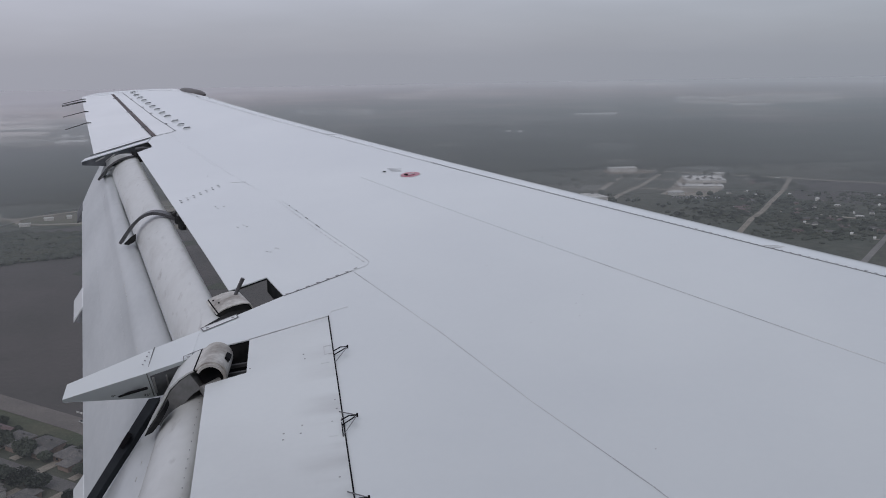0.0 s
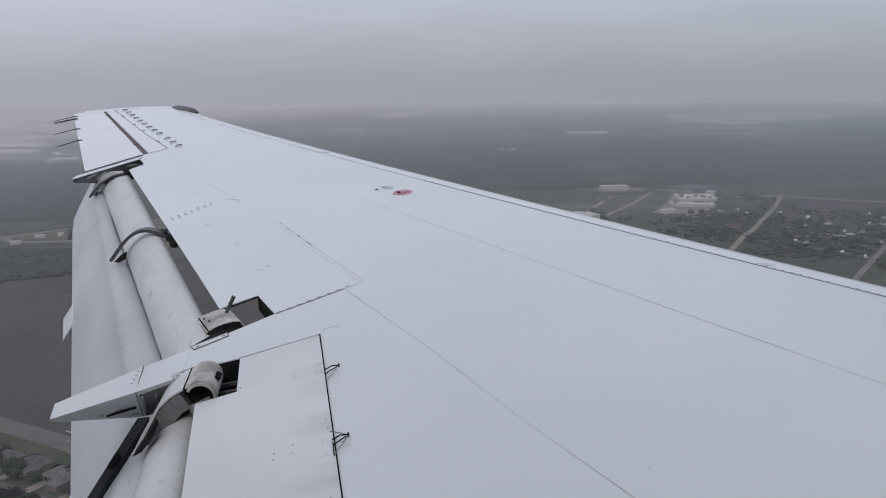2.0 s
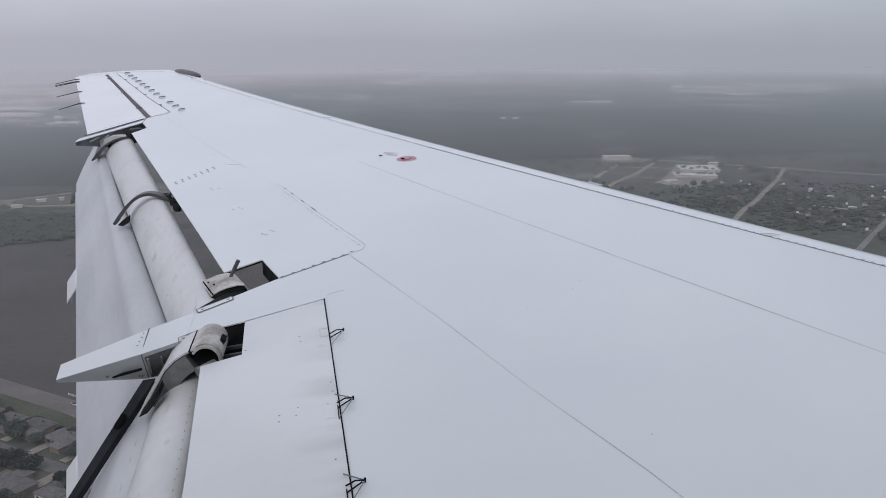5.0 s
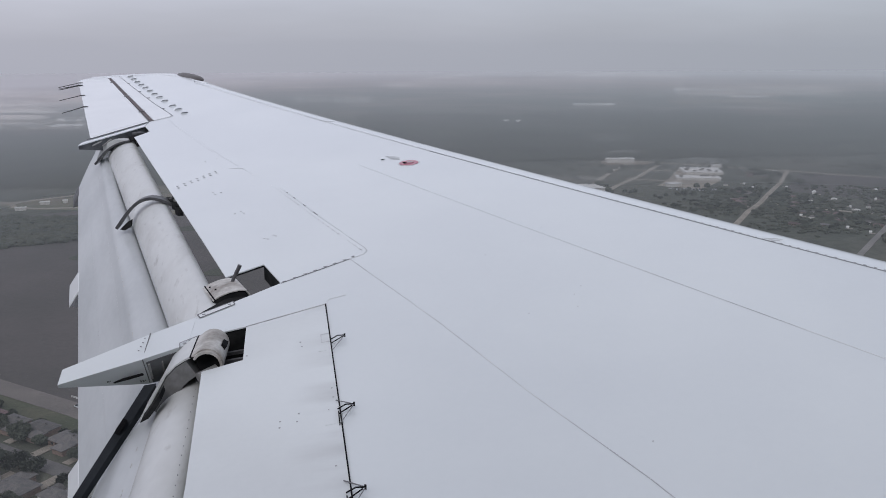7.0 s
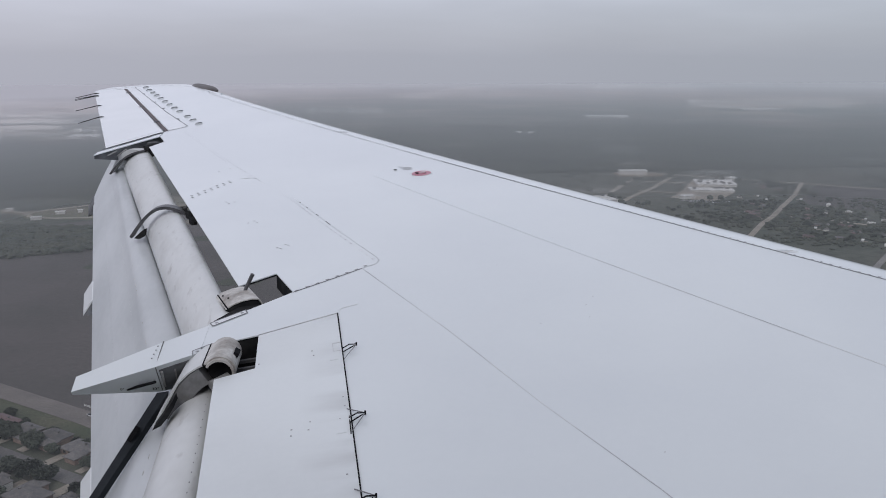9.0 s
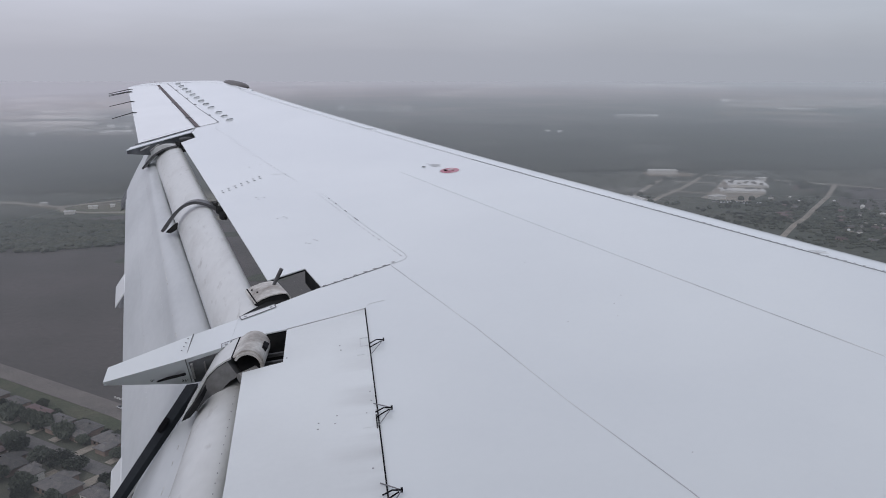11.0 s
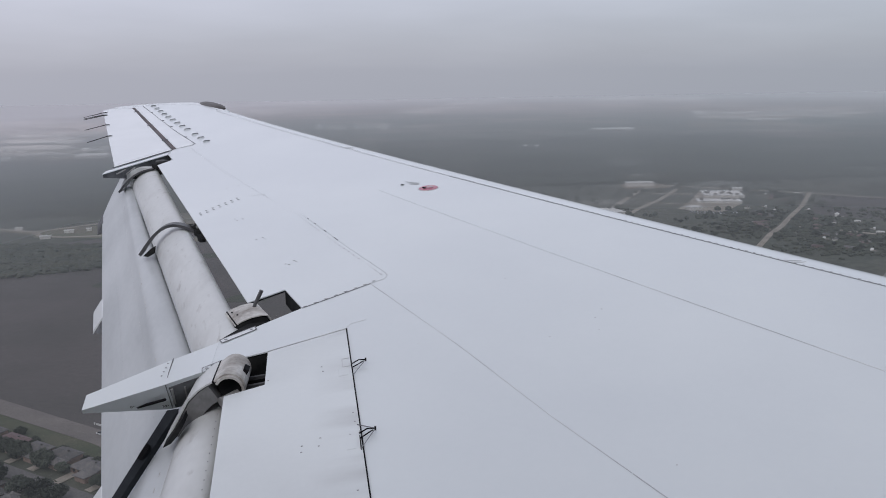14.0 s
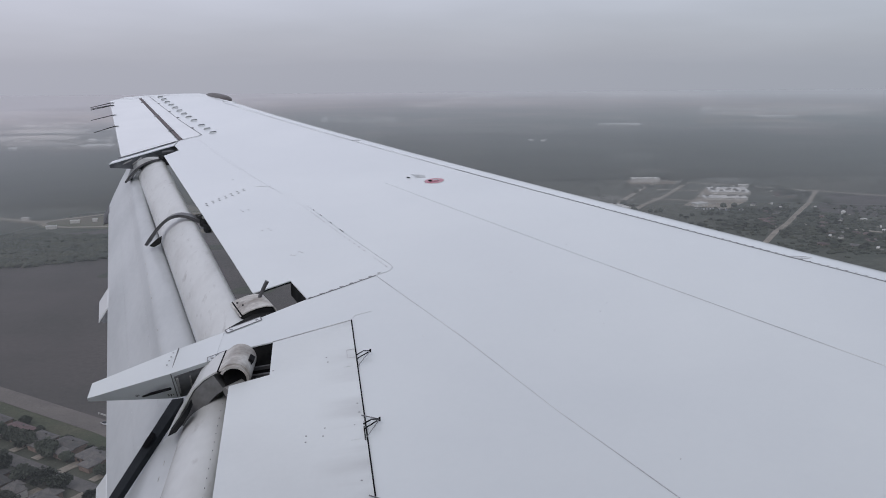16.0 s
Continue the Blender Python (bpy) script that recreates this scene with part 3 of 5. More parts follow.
specks = [(rng.uniform(0.0, 0.9), rng.uniform(1.2, 3.6), rng.uniform(0, 3)) for _ in range(14)]
tagged(part("skin_specks", studs(specks, 0.005, 0.003, dz=0.0008), M_SEAM, wing), kind="stuff")

# ---- fuel filler cap with its marking ----
def ring(c, r0, r1, dz, h):
    bm = bmesh.new()
    n = 40
    loops = []
    for rr, z in ((r0, dz), (r1, dz), (r1, dz - h), (r0, dz - h)):
        loops.append([on_wing(c[0] + rr * math.cos(a), c[1] + rr * math.sin(a), z) for a in (k * math.tau / n for k in range(n))])
    rows = [[bm.verts.new(p) for p in lp] for lp in loops]
    for a, b in zip(rows, rows[1:] + rows[:1]):
        for i in range(n):
            j = (i + 1) % n
            bm.faces.new((a[i], a[j], b[j], b[i]))
    return bm


cap_at = (0.418, 4.43)
cap = part("fuel_cap", ring(cap_at, 0.001, 0.022, 0.005, 0.006), M_RED, wing, "red ringed fuel filler cap")
part("red_ring", ring(cap_at, 0.027, 0.051, 0.003, 0.003), M_RED, cap)
part("inner_ring", ring(cap_at, 0.023, 0.027, 0.0025, 0.003), M_BROWN, cap)
part("outer_ring", ring(cap_at, 0.053, 0.057, 0.002, 0.002), M_SEAM, cap)
part("latch", box(bmesh.new(), on_wing(0.395, 4.425, 0.007), (0.014, 0.02, 0.004), 0.4), M_SEAL, cap)
part("latch_bar", box(bmesh.new(), on_wing(0.425, 4.43, 0.008), (0.03, 0.006, 0.004), 0.2), M_SEAM, cap)
part("marking_block", box(bmesh.new(), on_wing(0.287, 4.563, 0.002), (0.018, 0.014, 0.002), -0.2), M_SEAL, wing)
for k in range(3):
    part("marking_line", box(bmesh.new(), on_wing(0.345 + 0.004 * k, 4.60 - 0.028 * k, 0.0016), (0.085 - 0.012 * k, 0.004, 0.0015), -0.45), M_SEAM, wing)

# ---- spoiler ----
spo_plan = [(-0.030, 2.668), (0.024, 1.669), (0.121, ROOT), (-0.24, ROOT), (-0.344, 1.753), (-0.382, 2.296), (-0.269, 2.337), (-0.279, 2.566)]
spoiler = part("spoiler", slab(spo_plan, 0.003, 0.022), M_SPOILER, wing, "white painted spoiler panel with streaked grime")
part("front_gap", strip([(-0.028, 2.676), (0.025, 1.669), (0.1225, ROOT)], 0.0037, 0.0034, 0.010), M_SEAL, spoiler, "black gap seal")
part("outer_gap", strip([(-0.03, 2.676), (-0.28, 2.572)], 0.0020, 0.0036, 0.006), M_SEAM, spoiler)
part("corner_seam", strip([(-0.026, 2.682), (-0.018, 2.715), (0.04, 2.735)], 0.0014, 0.0012), M_SEAM, wing)
marks = [(-0.104, 2.407, 0), (-0.099, 2.375, 0), (-0.012, 2.102, 0), (-0.008, 2.053, 0), (-0.02, 1.99, 0), (-0.097, 1.993, 0), (-0.143, 1.936, 0),
         (-0.10, 1.955, 0), (-0.143, 1.965, 0), (-0.005, 1.74, 0), (-0.26, 2.36, 0), (0.005, 2.00, 0)]
tagged(part("spoiler_screwing", studs(marks, 0.0048, 0.0038, dz=0.0042), M_RIVET, spoiler), kind="stuff")
for yy in (2.365, 1.955, 1.60):
    sh = (2.405 - yy) * 0.05
    part("hinge_cover", slab([(-0.056 + sh, yy + 0.035), (-0.030 + sh, yy + 0.038), (-0.026 + sh, yy - 0.035), (-0.052 + sh, yy - 0.038)], 0.0040, 0.003), M_SPOILER, spoiler)
    if yy > 2.3:
        part("cover_outline", strip([(-0.018, yy + 0.078), (-0.043, yy + 0.076), (-0.040, yy + 0.020), (-0.016, yy + 0.022)], 0.002, 0.0046), M_SEAM, spoiler)
    fx = -0.014 + (2.405 - yy) * 0.036
    a, b = on_wing(fx, yy + 0.03, 0.006), on_wing(fx + 0.042, yy + 0.026, 0.016)
    c, d = on_wing(fx + 0.004, yy - 0.045, 0.006), on_wing(fx + 0.002, yy + 0.005, 0.006)
    guide = part("hinge_horn", tube([a, (a + b) / 2 + Vector((0, 0, 0.006)), b], 0.0019), M_SEAL, spoiler, "black wire hinge horn")
    part("horn_tip", box(bmesh.new(), b, (0.005, 0.005, 0.010)), M_SEAL, guide)
    part("horn_stay", tube([b, c], 0.0012, sides=6), M_SEAMD, guide)
    part("horn_stay", tube([d, b + Vector((-0.006, 0, -0.004))], 0.0018, sides=6), M_SEAL, guide)
    if yy < 2.3:
        part("horn_stay", tube([b, on_wing(fx - 0.004, yy + 0.075, 0.006)], 0.0016, sides=6), M_SEAMD, guide)
        part("hinge_pad", slab([(fx + 0.0005, yy + 0.02), (fx + 0.003, yy + 0.02), (fx + 0.006, yy - 0.045), (fx + 0.003, yy - 0.045)], 0.0062, 0.003), M_SEAL, spoiler)

# bay below the cutout beside the spoiler, and liners of the openings, their shade painted near black
bay = part("hinge_bay", slab([(-0.45, 2.66), (-0.235, 2.68), (-0.225, 2.28), (-0.42, 2.25)], -0.10, 0.01), M_DARK, wing, "open hinge bay, its shade painted near black")
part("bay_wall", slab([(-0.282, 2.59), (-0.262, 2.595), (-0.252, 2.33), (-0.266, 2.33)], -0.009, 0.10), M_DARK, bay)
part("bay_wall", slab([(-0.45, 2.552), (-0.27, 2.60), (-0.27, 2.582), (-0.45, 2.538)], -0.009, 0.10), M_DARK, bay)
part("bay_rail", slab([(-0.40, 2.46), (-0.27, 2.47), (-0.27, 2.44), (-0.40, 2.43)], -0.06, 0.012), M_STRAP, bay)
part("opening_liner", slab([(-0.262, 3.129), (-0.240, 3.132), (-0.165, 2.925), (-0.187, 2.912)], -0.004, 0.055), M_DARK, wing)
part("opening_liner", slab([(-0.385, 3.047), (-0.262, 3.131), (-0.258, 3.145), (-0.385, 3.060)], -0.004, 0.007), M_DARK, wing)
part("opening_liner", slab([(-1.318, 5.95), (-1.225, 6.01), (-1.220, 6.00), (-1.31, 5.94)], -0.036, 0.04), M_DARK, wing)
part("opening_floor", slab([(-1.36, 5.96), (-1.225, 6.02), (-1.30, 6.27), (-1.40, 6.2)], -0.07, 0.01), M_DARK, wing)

# ---- flaps: two elements each, lofted between an outer and an inner section ----
OUTER = (6.08, (-1.357, -0.819), (-1.537, -0.950), (-1.606, -0.978), (-1.768, -1.139))
INNER = (3.0, (-0.440, -0.960), (-0.585, -1.136), (-0.741, -1.215), (-0.969, -1.505))
OUT_IN = (2.47, (-0.395, -1.040), (-0.532, -1.142), (-0.64, -1.225), (-0.765, -1.42))
IN_IN = (-0.1, (-0.28, -1.22), (-0.470, -1.34), (-0.60, -1.44), (-0.76, -1.70))


def section(pair, y):
    """Nose, groove, second groove and trailing edge at y, between two given sections."""
    (y0, *a), (y1, *b) = pair
    t = (y - y0) / (y1 - y0)
    return [Vector((p[0] + (q[0] - p[0]) * t, y, p[1] + (q[1] - p[1]) * t)) for p, q in zip(a, b)]


def arc(n, g, bulge, a0, a1, steps):
    c, e = (n + g) / 2, (n - g) / 2
    up = Vector((-e.z, 0, e.x)).normalized()
    up = up if up.z > 0 else -up
    return [c + e * math.cos(a) + up * (bulge * math.sin(a)) for a in (radians(a0 + (a1 - a0) * k / steps) for k in range(steps + 1))]


def fore_loop(pair, y):
    n, g, g2, te = section(pair, y)
    top = arc(n, g, 0.28 * (n - g).length, -55, 172, 16)
    return top + [g + Vector((0.02, 0, -0.05)), n + Vector((-0.03, 0, -0.11))]


def aft_loop(pair, y, swell=0.22):
    n, g, g2, te = section(pair, y)
    top = arc(g + Vector((-0.004, 0, -0.012)), g2, swell * (g - g2).length + 0.012 * swell / 0.22, -40, 150, 10)
    slope = (te - g2).normalized()
    lift = Vector((-slope.z, 0, slope.x)) * (1 if slope.x < 0 else -1)
    lift = lift if lift.z > 0 else -lift
    mid = [g2 + (te - g2) * s + lift * (0.008 * math.sin(math.pi * s)) for s in (0.12, 0.4, 0.7)]
    return top + mid + [te, te + Vector((0.004, 0, -0.008)), g2 + Vector((0.02, 0, -0.075)), g + Vector((0.03, 0, -0.06))]


def flap(name, pair, ys, label, fore_end=-9.0, swell=0.22, flare=0.0, paint=M_FLAP):
    f = thing(name, "", "")
    for key in list(f.keys()):
        del f[key]
    f.parent = wing
    f["label"] = label
    part("fore_element", loft([fore_loop(pair, y) for y in sorted({max(y, fore_end) for y in ys}, reverse=True)]), paint, f, "stained grey-white rounded flap nose", smooth=True)
    loops = [aft_loop(pair, y, swell) for y in ys]
    if flare:
        n, g, g2, te = section(pair, ys[0])
        for p in loops[0]:
            k = flare * max(0.0, min(1.0, (p.x - te.x) / (g2.x - te.x)))
            p += Vector((-0.27 * k, k, 0.09 * k))
    part("aft_element", loft(loops), M_AFT, f, "grey-white aft flap panel", smooth=True)
    return f


out_pair, in_pair = (OUTER, INNER), (OUT_IN, IN_IN)
outer_flap = flap("outer_flap", out_pair, [6.05, 5.2, 4.4, 3.6, 3.0, 2.60], "lowered grey-white outer flap", 2.80, flare=0.55)
inner_flap = flap("inner_flap", in_pair, [2.49, 1.9, 1.2, 0.5, -0.1], "lowered grey-white inner flap", swell=0.06, paint=M_NOSE)


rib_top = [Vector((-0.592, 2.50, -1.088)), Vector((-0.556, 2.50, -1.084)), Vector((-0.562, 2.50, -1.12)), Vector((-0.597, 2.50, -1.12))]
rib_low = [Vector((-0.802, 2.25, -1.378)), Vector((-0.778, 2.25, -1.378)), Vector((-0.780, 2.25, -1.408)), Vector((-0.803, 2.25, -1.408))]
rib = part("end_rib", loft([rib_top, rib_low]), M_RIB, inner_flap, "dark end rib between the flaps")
part("rib_block", box(bmesh.new(), rib_top[0].lerp(rib_low[1], 0.336) + Vector((0.004, -0.006, 0.006)), (0.04, 0.03, 0.014), tilt=Matrix.Rotation(radians(-55), 4, "Y")), M_SEAL, rib)


def curl(profile, y0, y1, t, skew=0.0):
    """A bent sheet: its profile in x and z, swept from y0 to y1; skew shifts the y0 side along x."""
    pts = [Vector((x, 0, z)) for x, z in profile]
    loops = []
    for i, p in enumerate(pts):
        d = (pts[min(i + 1, len(pts) - 1)] - pts[max(i - 1, 0)]).normalized()
        o = Vector((-d.z, 0, d.x)) * t
        near, far = p + Vector((skew, y0, 0)), p + Vector((0, y1, 0))
        loops.append([near, far, far + o, near + o])
    return loft(loops)


def bow(x0, z0, x1, z1, rise, lean, n=14):
    """A bow from one end to another; lean moves its top along the chord."""
    a, b = Vector((x0, z0)), Vector((x1, z1))
    d = b - a
    up = Vector((-d.y, d.x)).normalized() * rise
    got = []
    for k in range(n + 1):
        t = k / n
        s = t + lean * math.sin(math.pi * t)
        p = a + d * s + up * math.sin(math.pi * t)
        got.append((p.x, p.y))
    return got


part("track_strap", curl(bow(-1.078, -1.018, -0.805, -0.905, 0.078, 0.10), 4.292, 4.352, 0.015), M_STRAP, outer_flap, "dark steel strap over the flap", smooth=True)
# dark triangle for the shade in the gap under the strap's end
gap_shape = [(-1.070, -1.020), (-1.035, -0.988), (-1.010, -0.975), (-1.016, -1.01), (-1.045, -1.026)]
part("strap_gap_shade", loft([[Vector((x, y, z)) for x, z in gap_shape] for y in (4.305, 4.34)]), M_DARK, outer_flap)
lines = bmesh.new()
for f, lift in ((0.04, 0.0105),):
    loops = []
    for y in (2.70, 3.3, 3.9, 4.5, 5.1, 5.7):
        n, g, g2, te = section(out_pair, y)
        c = g2 + (te - g2) * f + Vector((-0.002, 0, lift - 0.002))
        loops.append([c + Vector((s * 0.0016, 0, s * 0.0014 + h)) for s, h in ((-1, 0), (1, 0), (1, -0.003), (-1, -0.003))])
    loft(loops, lines)
part("panel_seam", lines, M_SEAM, outer_flap)
for x, y, ln in ((-0.822, 4.36, 0.10), (-0.778, 4.26, 0.09), (-0.742, 4.15, 0.12)):
    loops = []
    for s, w, h in ((-0.5, 0.008, 0.010), (-0.3, 0.018, 0.020), (0.25, 0.022, 0.024), (0.5, 0.010, 0.012)):
        c = Vector((x - 0.31 * ln * s, y + 0.95 * ln * s, zw(x, y) - 0.05))
        loops.append([c + Vector((w * math.cos(q), w * 0.3 * math.cos(q), h * math.sin(q))) for q in ((k + 0.5) * math.tau / 4 for k in range(4))])
    part("track_block", loft(loops), M_DARK, outer_flap, "dark flap track roller carriage")
part("track_link", tube([(-0.85, 4.33, -0.90), (-0.80, 4.36, -0.868), (-0.735, 4.30, -0.872)], 0.009, sides=6), M_STRAP, outer_flap)
crescent = bow(-1.608, -0.955, -1.365, -0.795, 0.072, 0.03) + bow(-1.592, -0.950, -1.385, -0.81, 0.034, 0.03)[::-1]
part("end_strap", loft([[Vector((x, y, z)) for x, z in crescent] for y in (5.985, 6.08)]), M_FLAP, outer_flap, "pale curved plate at the flap end")
part("end_strap_edge", curl(bow(-1.602, -0.957, -1.36, -0.80, 0.034, 0.03), 5.962, 5.985, 0.012), M_STRAP, outer_flap, smooth=True)
part("hinge_block", box(bmesh.new(), Vector((-1.325, 6.03, -0.785)), (0.07, 0.09, 0.03), -0.9), M_DARK, outer_flap)
part("hinge_link", tube([(-1.36, 6.08, -0.76), (-1.30, 6.05, -0.75), (-1.26, 6.10, -0.765)], 0.012, sides=6), M_STRAP, outer_flap)
# the fold's shade line and stains, drawn as a thin brown tube
crease = []
for y in (2.42, 2.1, 1.8, 1.4, 0.9):
    n, g, g2, te = section(in_pair, y)
    crease.append(g + Vector((-0.006, 0, 0.013)))
part("groove_shade_line", tube(crease, 0.0055, sides=6), M_WORN, inner_flap, "stained crease between the flap's two parts, its shade drawn as a line")
# worn sealant along the joints of the flaps
rng = random.Random(14)
for owner, pair, lo, hi, count in ((outer_flap, out_pair, 2.85, 4.2, 13), (inner_flap, in_pair, 1.7, 2.4, 8)):
    for k in range(count):
        y, ln = rng.uniform(lo, hi), rng.uniform(0.008, 0.035)
        ends = []
        for yy in (y, y + ln):
            n, g, g2, te = section(pair, yy)
            swell = 0.22 if owner is outer_flap else 0.06
            ends.append(arc(g + Vector((-0.004, 0, -0.012)), g2, swell * (g - g2).length + 0.012 * swell / 0.22, -40, 150, 10)[9 if owner is outer_flap else 6] + Vector((0, 0, 0.0005)))
        part("worn_sealant", tube(ends, rng.uniform(0.0007, 0.0014), sides=5), M_WORN, owner)
# fasteners in rows down the aft panel
rows_bm = bmesh.new()
for f, pair, lo, hi in ((0.10, out_pair, 2.7, 5.9), (0.52, out_pair, 2.7, 5.2)):
    y = lo
    while y < hi:
        n, g, g2, te = section(pair, y)
        p = g2 + (te - g2) * f
        box(rows_bm, p + Vector((-0.004, 0, 0.0105)), (0.003, 0.004, 0.0012), tilt=Matrix.Rotation(radians(-42), 4, "Y"))
        y += 0.038
tagged(part("aft_riveting", rows_bm, M_SEAM, outer_flap), kind="stuff")
rows_bm = bmesh.new()
y = 1.55
while y < 2.45:
    n, g, g2, te = section(in_pair, y)
    box(rows_bm, n + Vector((-0.012, 0, 0.05)), (0.0022, 0.003, 0.002))
    y += 0.042
tagged(part("nose_riveting", rows_bm, M_RIVET, inner_flap), kind="stuff")

# small fairings that stick out past the trailing edge: a pale top plate over a solid painted as shaded hollow
def tail_fairing(y0, y1, dx, dz, mat):
    a, b = section(out_pair, y1)[3], section(out_pair, y0)[3]
    d, up = Vector((dx, 0, dz)), Vector((0, 0, 0.006))
    fore = Vector((0.05, 0, 0.045))
    plate = [a + fore, b + fore, b, b + d, a + d, a]
    bm = bmesh.new()
    prism(bm, [p - up for p in plate], [p + up * 0.3 for p in plate])
    f = part("track_fairing", bm, mat, outer_flap, "small pale track fairing past the trailing edge")
    tail = Vector((0.0, -0.11, -0.045))
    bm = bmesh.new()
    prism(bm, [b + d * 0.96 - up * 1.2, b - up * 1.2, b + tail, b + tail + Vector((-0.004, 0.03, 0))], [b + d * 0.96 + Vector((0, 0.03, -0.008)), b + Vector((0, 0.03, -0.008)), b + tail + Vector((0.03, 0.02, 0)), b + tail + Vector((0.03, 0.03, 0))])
    part("fairing_hollow", bm, M_SHADE, f, "fairing side painted as a shaded hollow")


tail_fairing(4.31, 4.57, -0.052, -0.075, M_PANEL)
tail_fairing(2.60, 2.85, -0.040, -0.055, M_PANEL)
# the outermost plate takes the painted shade colour as well
tail_fairing(5.90, 6.12, -0.040, -0.075, M_SHADE)
# plate that closes the groove at the flap's inner end
ends = []
for y, lift in ((2.95, 0.0), (2.86, 0.010), (2.74, 0.014), (2.60, 0.014)):
    n, g, g2, te = section(out_pair, y)
    k = (2.95 - y) / 0.35
    front, back = g.lerp(n, 0.10 + 0.75 * k), g.lerp(g2, 0.04 + 0.85 * k)
    crest = g + Vector((0.0, 0, 0.026 * k))
    ends.append([front + Vector((0, 0, 0.03 * k + lift)), crest + Vector((0, 0, lift)), back + Vector((0, 0, lift + 0.012)), back + Vector((0, 0, lift - 0.03)), crest + Vector((0, 0, -0.05)), front + Vector((0, 0, -0.03))])
part("groove_plate", loft(ends), M_FLAP, outer_flap, "smudged grey-white plate over the groove end", smooth=True)


# ---- hinge arms behind the wing ----
def arm(rows, name, label, tuck=0.0):
    """A tapered beam; its near side leans in under the top by tuck."""
    loops = []
    for x, y0, y1, z0, z1, zb in rows:
        e = z0 - zb
        low = Vector((x, y0 + tuck * e, z0 - (1 + 0.42 * tuck) * e))
        loops.append([low, Vector((x, y0, z0)), Vector((x, y1, z1)), Vector((x, max(y1, low.y), low.z))])
    return part(name, loft(loops), M_PAINT, wing, label, smooth=True)


ARM_ROWS = ((-0.452, 2.495, 2.699, -0.9575, -0.9415, -1.055), (-0.595, 2.482, 2.602, -0.997, -0.963, -1.078), (-0.845, 2.492, 2.552, -1.070, -1.045, -1.080))
TUCK = 1.0
LEAN = math.atan2(TUCK, 1 + 0.42 * TUCK)
fine_rows = []
for a, b in zip(ARM_ROWS, ARM_ROWS[1:]):
    fine_rows += [tuple(p + (q - p) * k / 6 for p, q in zip(a, b)) for k in range(6)]
big_arm = arm(fine_rows + [ARM_ROWS[-1]], "hinge_arm", "long white tapered flap hinge fairing", TUCK)


def on_side(x, z, off=0.0):
    """A point of the arm's near side, off metres in front of it."""
    a, b = (ARM_ROWS[0], ARM_ROWS[1]) if x > ARM_ROWS[1][0] else (ARM_ROWS[1], ARM_ROWS[2])
    t = (x - a[0]) / (b[0] - a[0])
    y0, z0 = a[1] + (b[1] - a[1]) * t, a[3] + (b[3] - a[3]) * t
    e = z0 - z
    return Vector((x, y0 + TUCK * e - off * math.cos(LEAN), z0 - (1 + 0.42 * TUCK) * e - off * math.sin(LEAN)))


def side_turn(deg, x):
    yaw = math.atan2(0.013, 0.143) if x > -0.595 else math.atan2(-0.010, 0.25)
    return Matrix.Rotation(yaw, 4, "Z") @ Matrix.Rotation(LEAN, 4, "X") @ Matrix.Rotation(radians(deg), 4, "Y")


part("arm_seam", tube([on_side(-0.588, -1.072, 0.001), on_side(-0.586, -0.9955, 0.001), Vector((-0.585, 2.545, -0.9765)), Vector((-0.584, 2.611, -0.9595))], 0.0017, sides=6), M_SEAMD, big_arm)
rows_bm = bmesh.new()
for k in range(4):
    box(rows_bm, Vector((-0.597 - 0.002 * k, 2.589 - 0.024 * k, -0.9665 - 0.0042 * k)), (0.0045, 0.0035, 0.0022))
tagged(part("arm_screwing", rows_bm, M_RIVET, big_arm), kind="stuff")
part("scale_bar", box(bmesh.new(), on_side(-0.642, -1.050, 0.006), (0.105, 0.006, 0.007), tilt=side_turn(-23, -0.64)), M_SEAL, big_arm, "black flap angle mark")
# a plate just proud of the arm, dark for the recess's shade
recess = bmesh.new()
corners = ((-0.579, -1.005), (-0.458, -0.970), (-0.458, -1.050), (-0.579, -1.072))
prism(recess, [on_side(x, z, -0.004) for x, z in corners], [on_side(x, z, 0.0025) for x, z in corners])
part("arm_recess", recess, M_SHADE, big_arm, "grey recess with ribs, its shade painted on")
part("recess_rib", box(bmesh.new(), on_side(-0.574, -1.032, 0.003), (0.007, 0.008, 0.085), tilt=side_turn(0, -0.5)), M_WEB, big_arm)
part("recess_rib", box(bmesh.new(), on_side(-0.535, -1.02, 0.003), (0.004, 0.008, 0.06), tilt=side_turn(0, -0.5)), M_WEB, big_arm)
for x, z, txt in ((-0.703, -1.058, "0\u00b0"), (-0.612, -1.059, "33\u00b0")):
    cu = bpy.data.curves.new("scale_figure", "FONT")
    cu.body, cu.size, cu.extrude = txt, 0.016, 0.0004
    fig = new("scale_figure", cu)
    fig.data.materials.append(M_SEAL)
    fig.parent = big_arm
    fig.matrix_basis = pose(*on_side(x, z, 0.012), 90 + math.degrees(LEAN), 0, 0)
end_rows = ((-1.322, 6.27, 6.40), (-1.50, 6.040, 6.125), (-1.661, 5.812, 5.905))
end_arm = arm([(x, y0, y1, zw(x, y0) - 0.003, zw(x, y1) - 0.003, zw(x, y0) - 0.008) for x, y0, y1 in end_rows], "hinge_arm", "small white hinge fairing beside the aileron")
# solid body in shade colour for the hollow under the fairing
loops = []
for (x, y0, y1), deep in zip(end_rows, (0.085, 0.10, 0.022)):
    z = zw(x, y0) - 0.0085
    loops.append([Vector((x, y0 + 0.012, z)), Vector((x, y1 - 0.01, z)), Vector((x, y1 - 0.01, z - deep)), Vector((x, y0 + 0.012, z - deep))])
part("arm_recess", loft(loops), M_SHADE, end_arm, "hollow under the fairing, filled in shade colour")
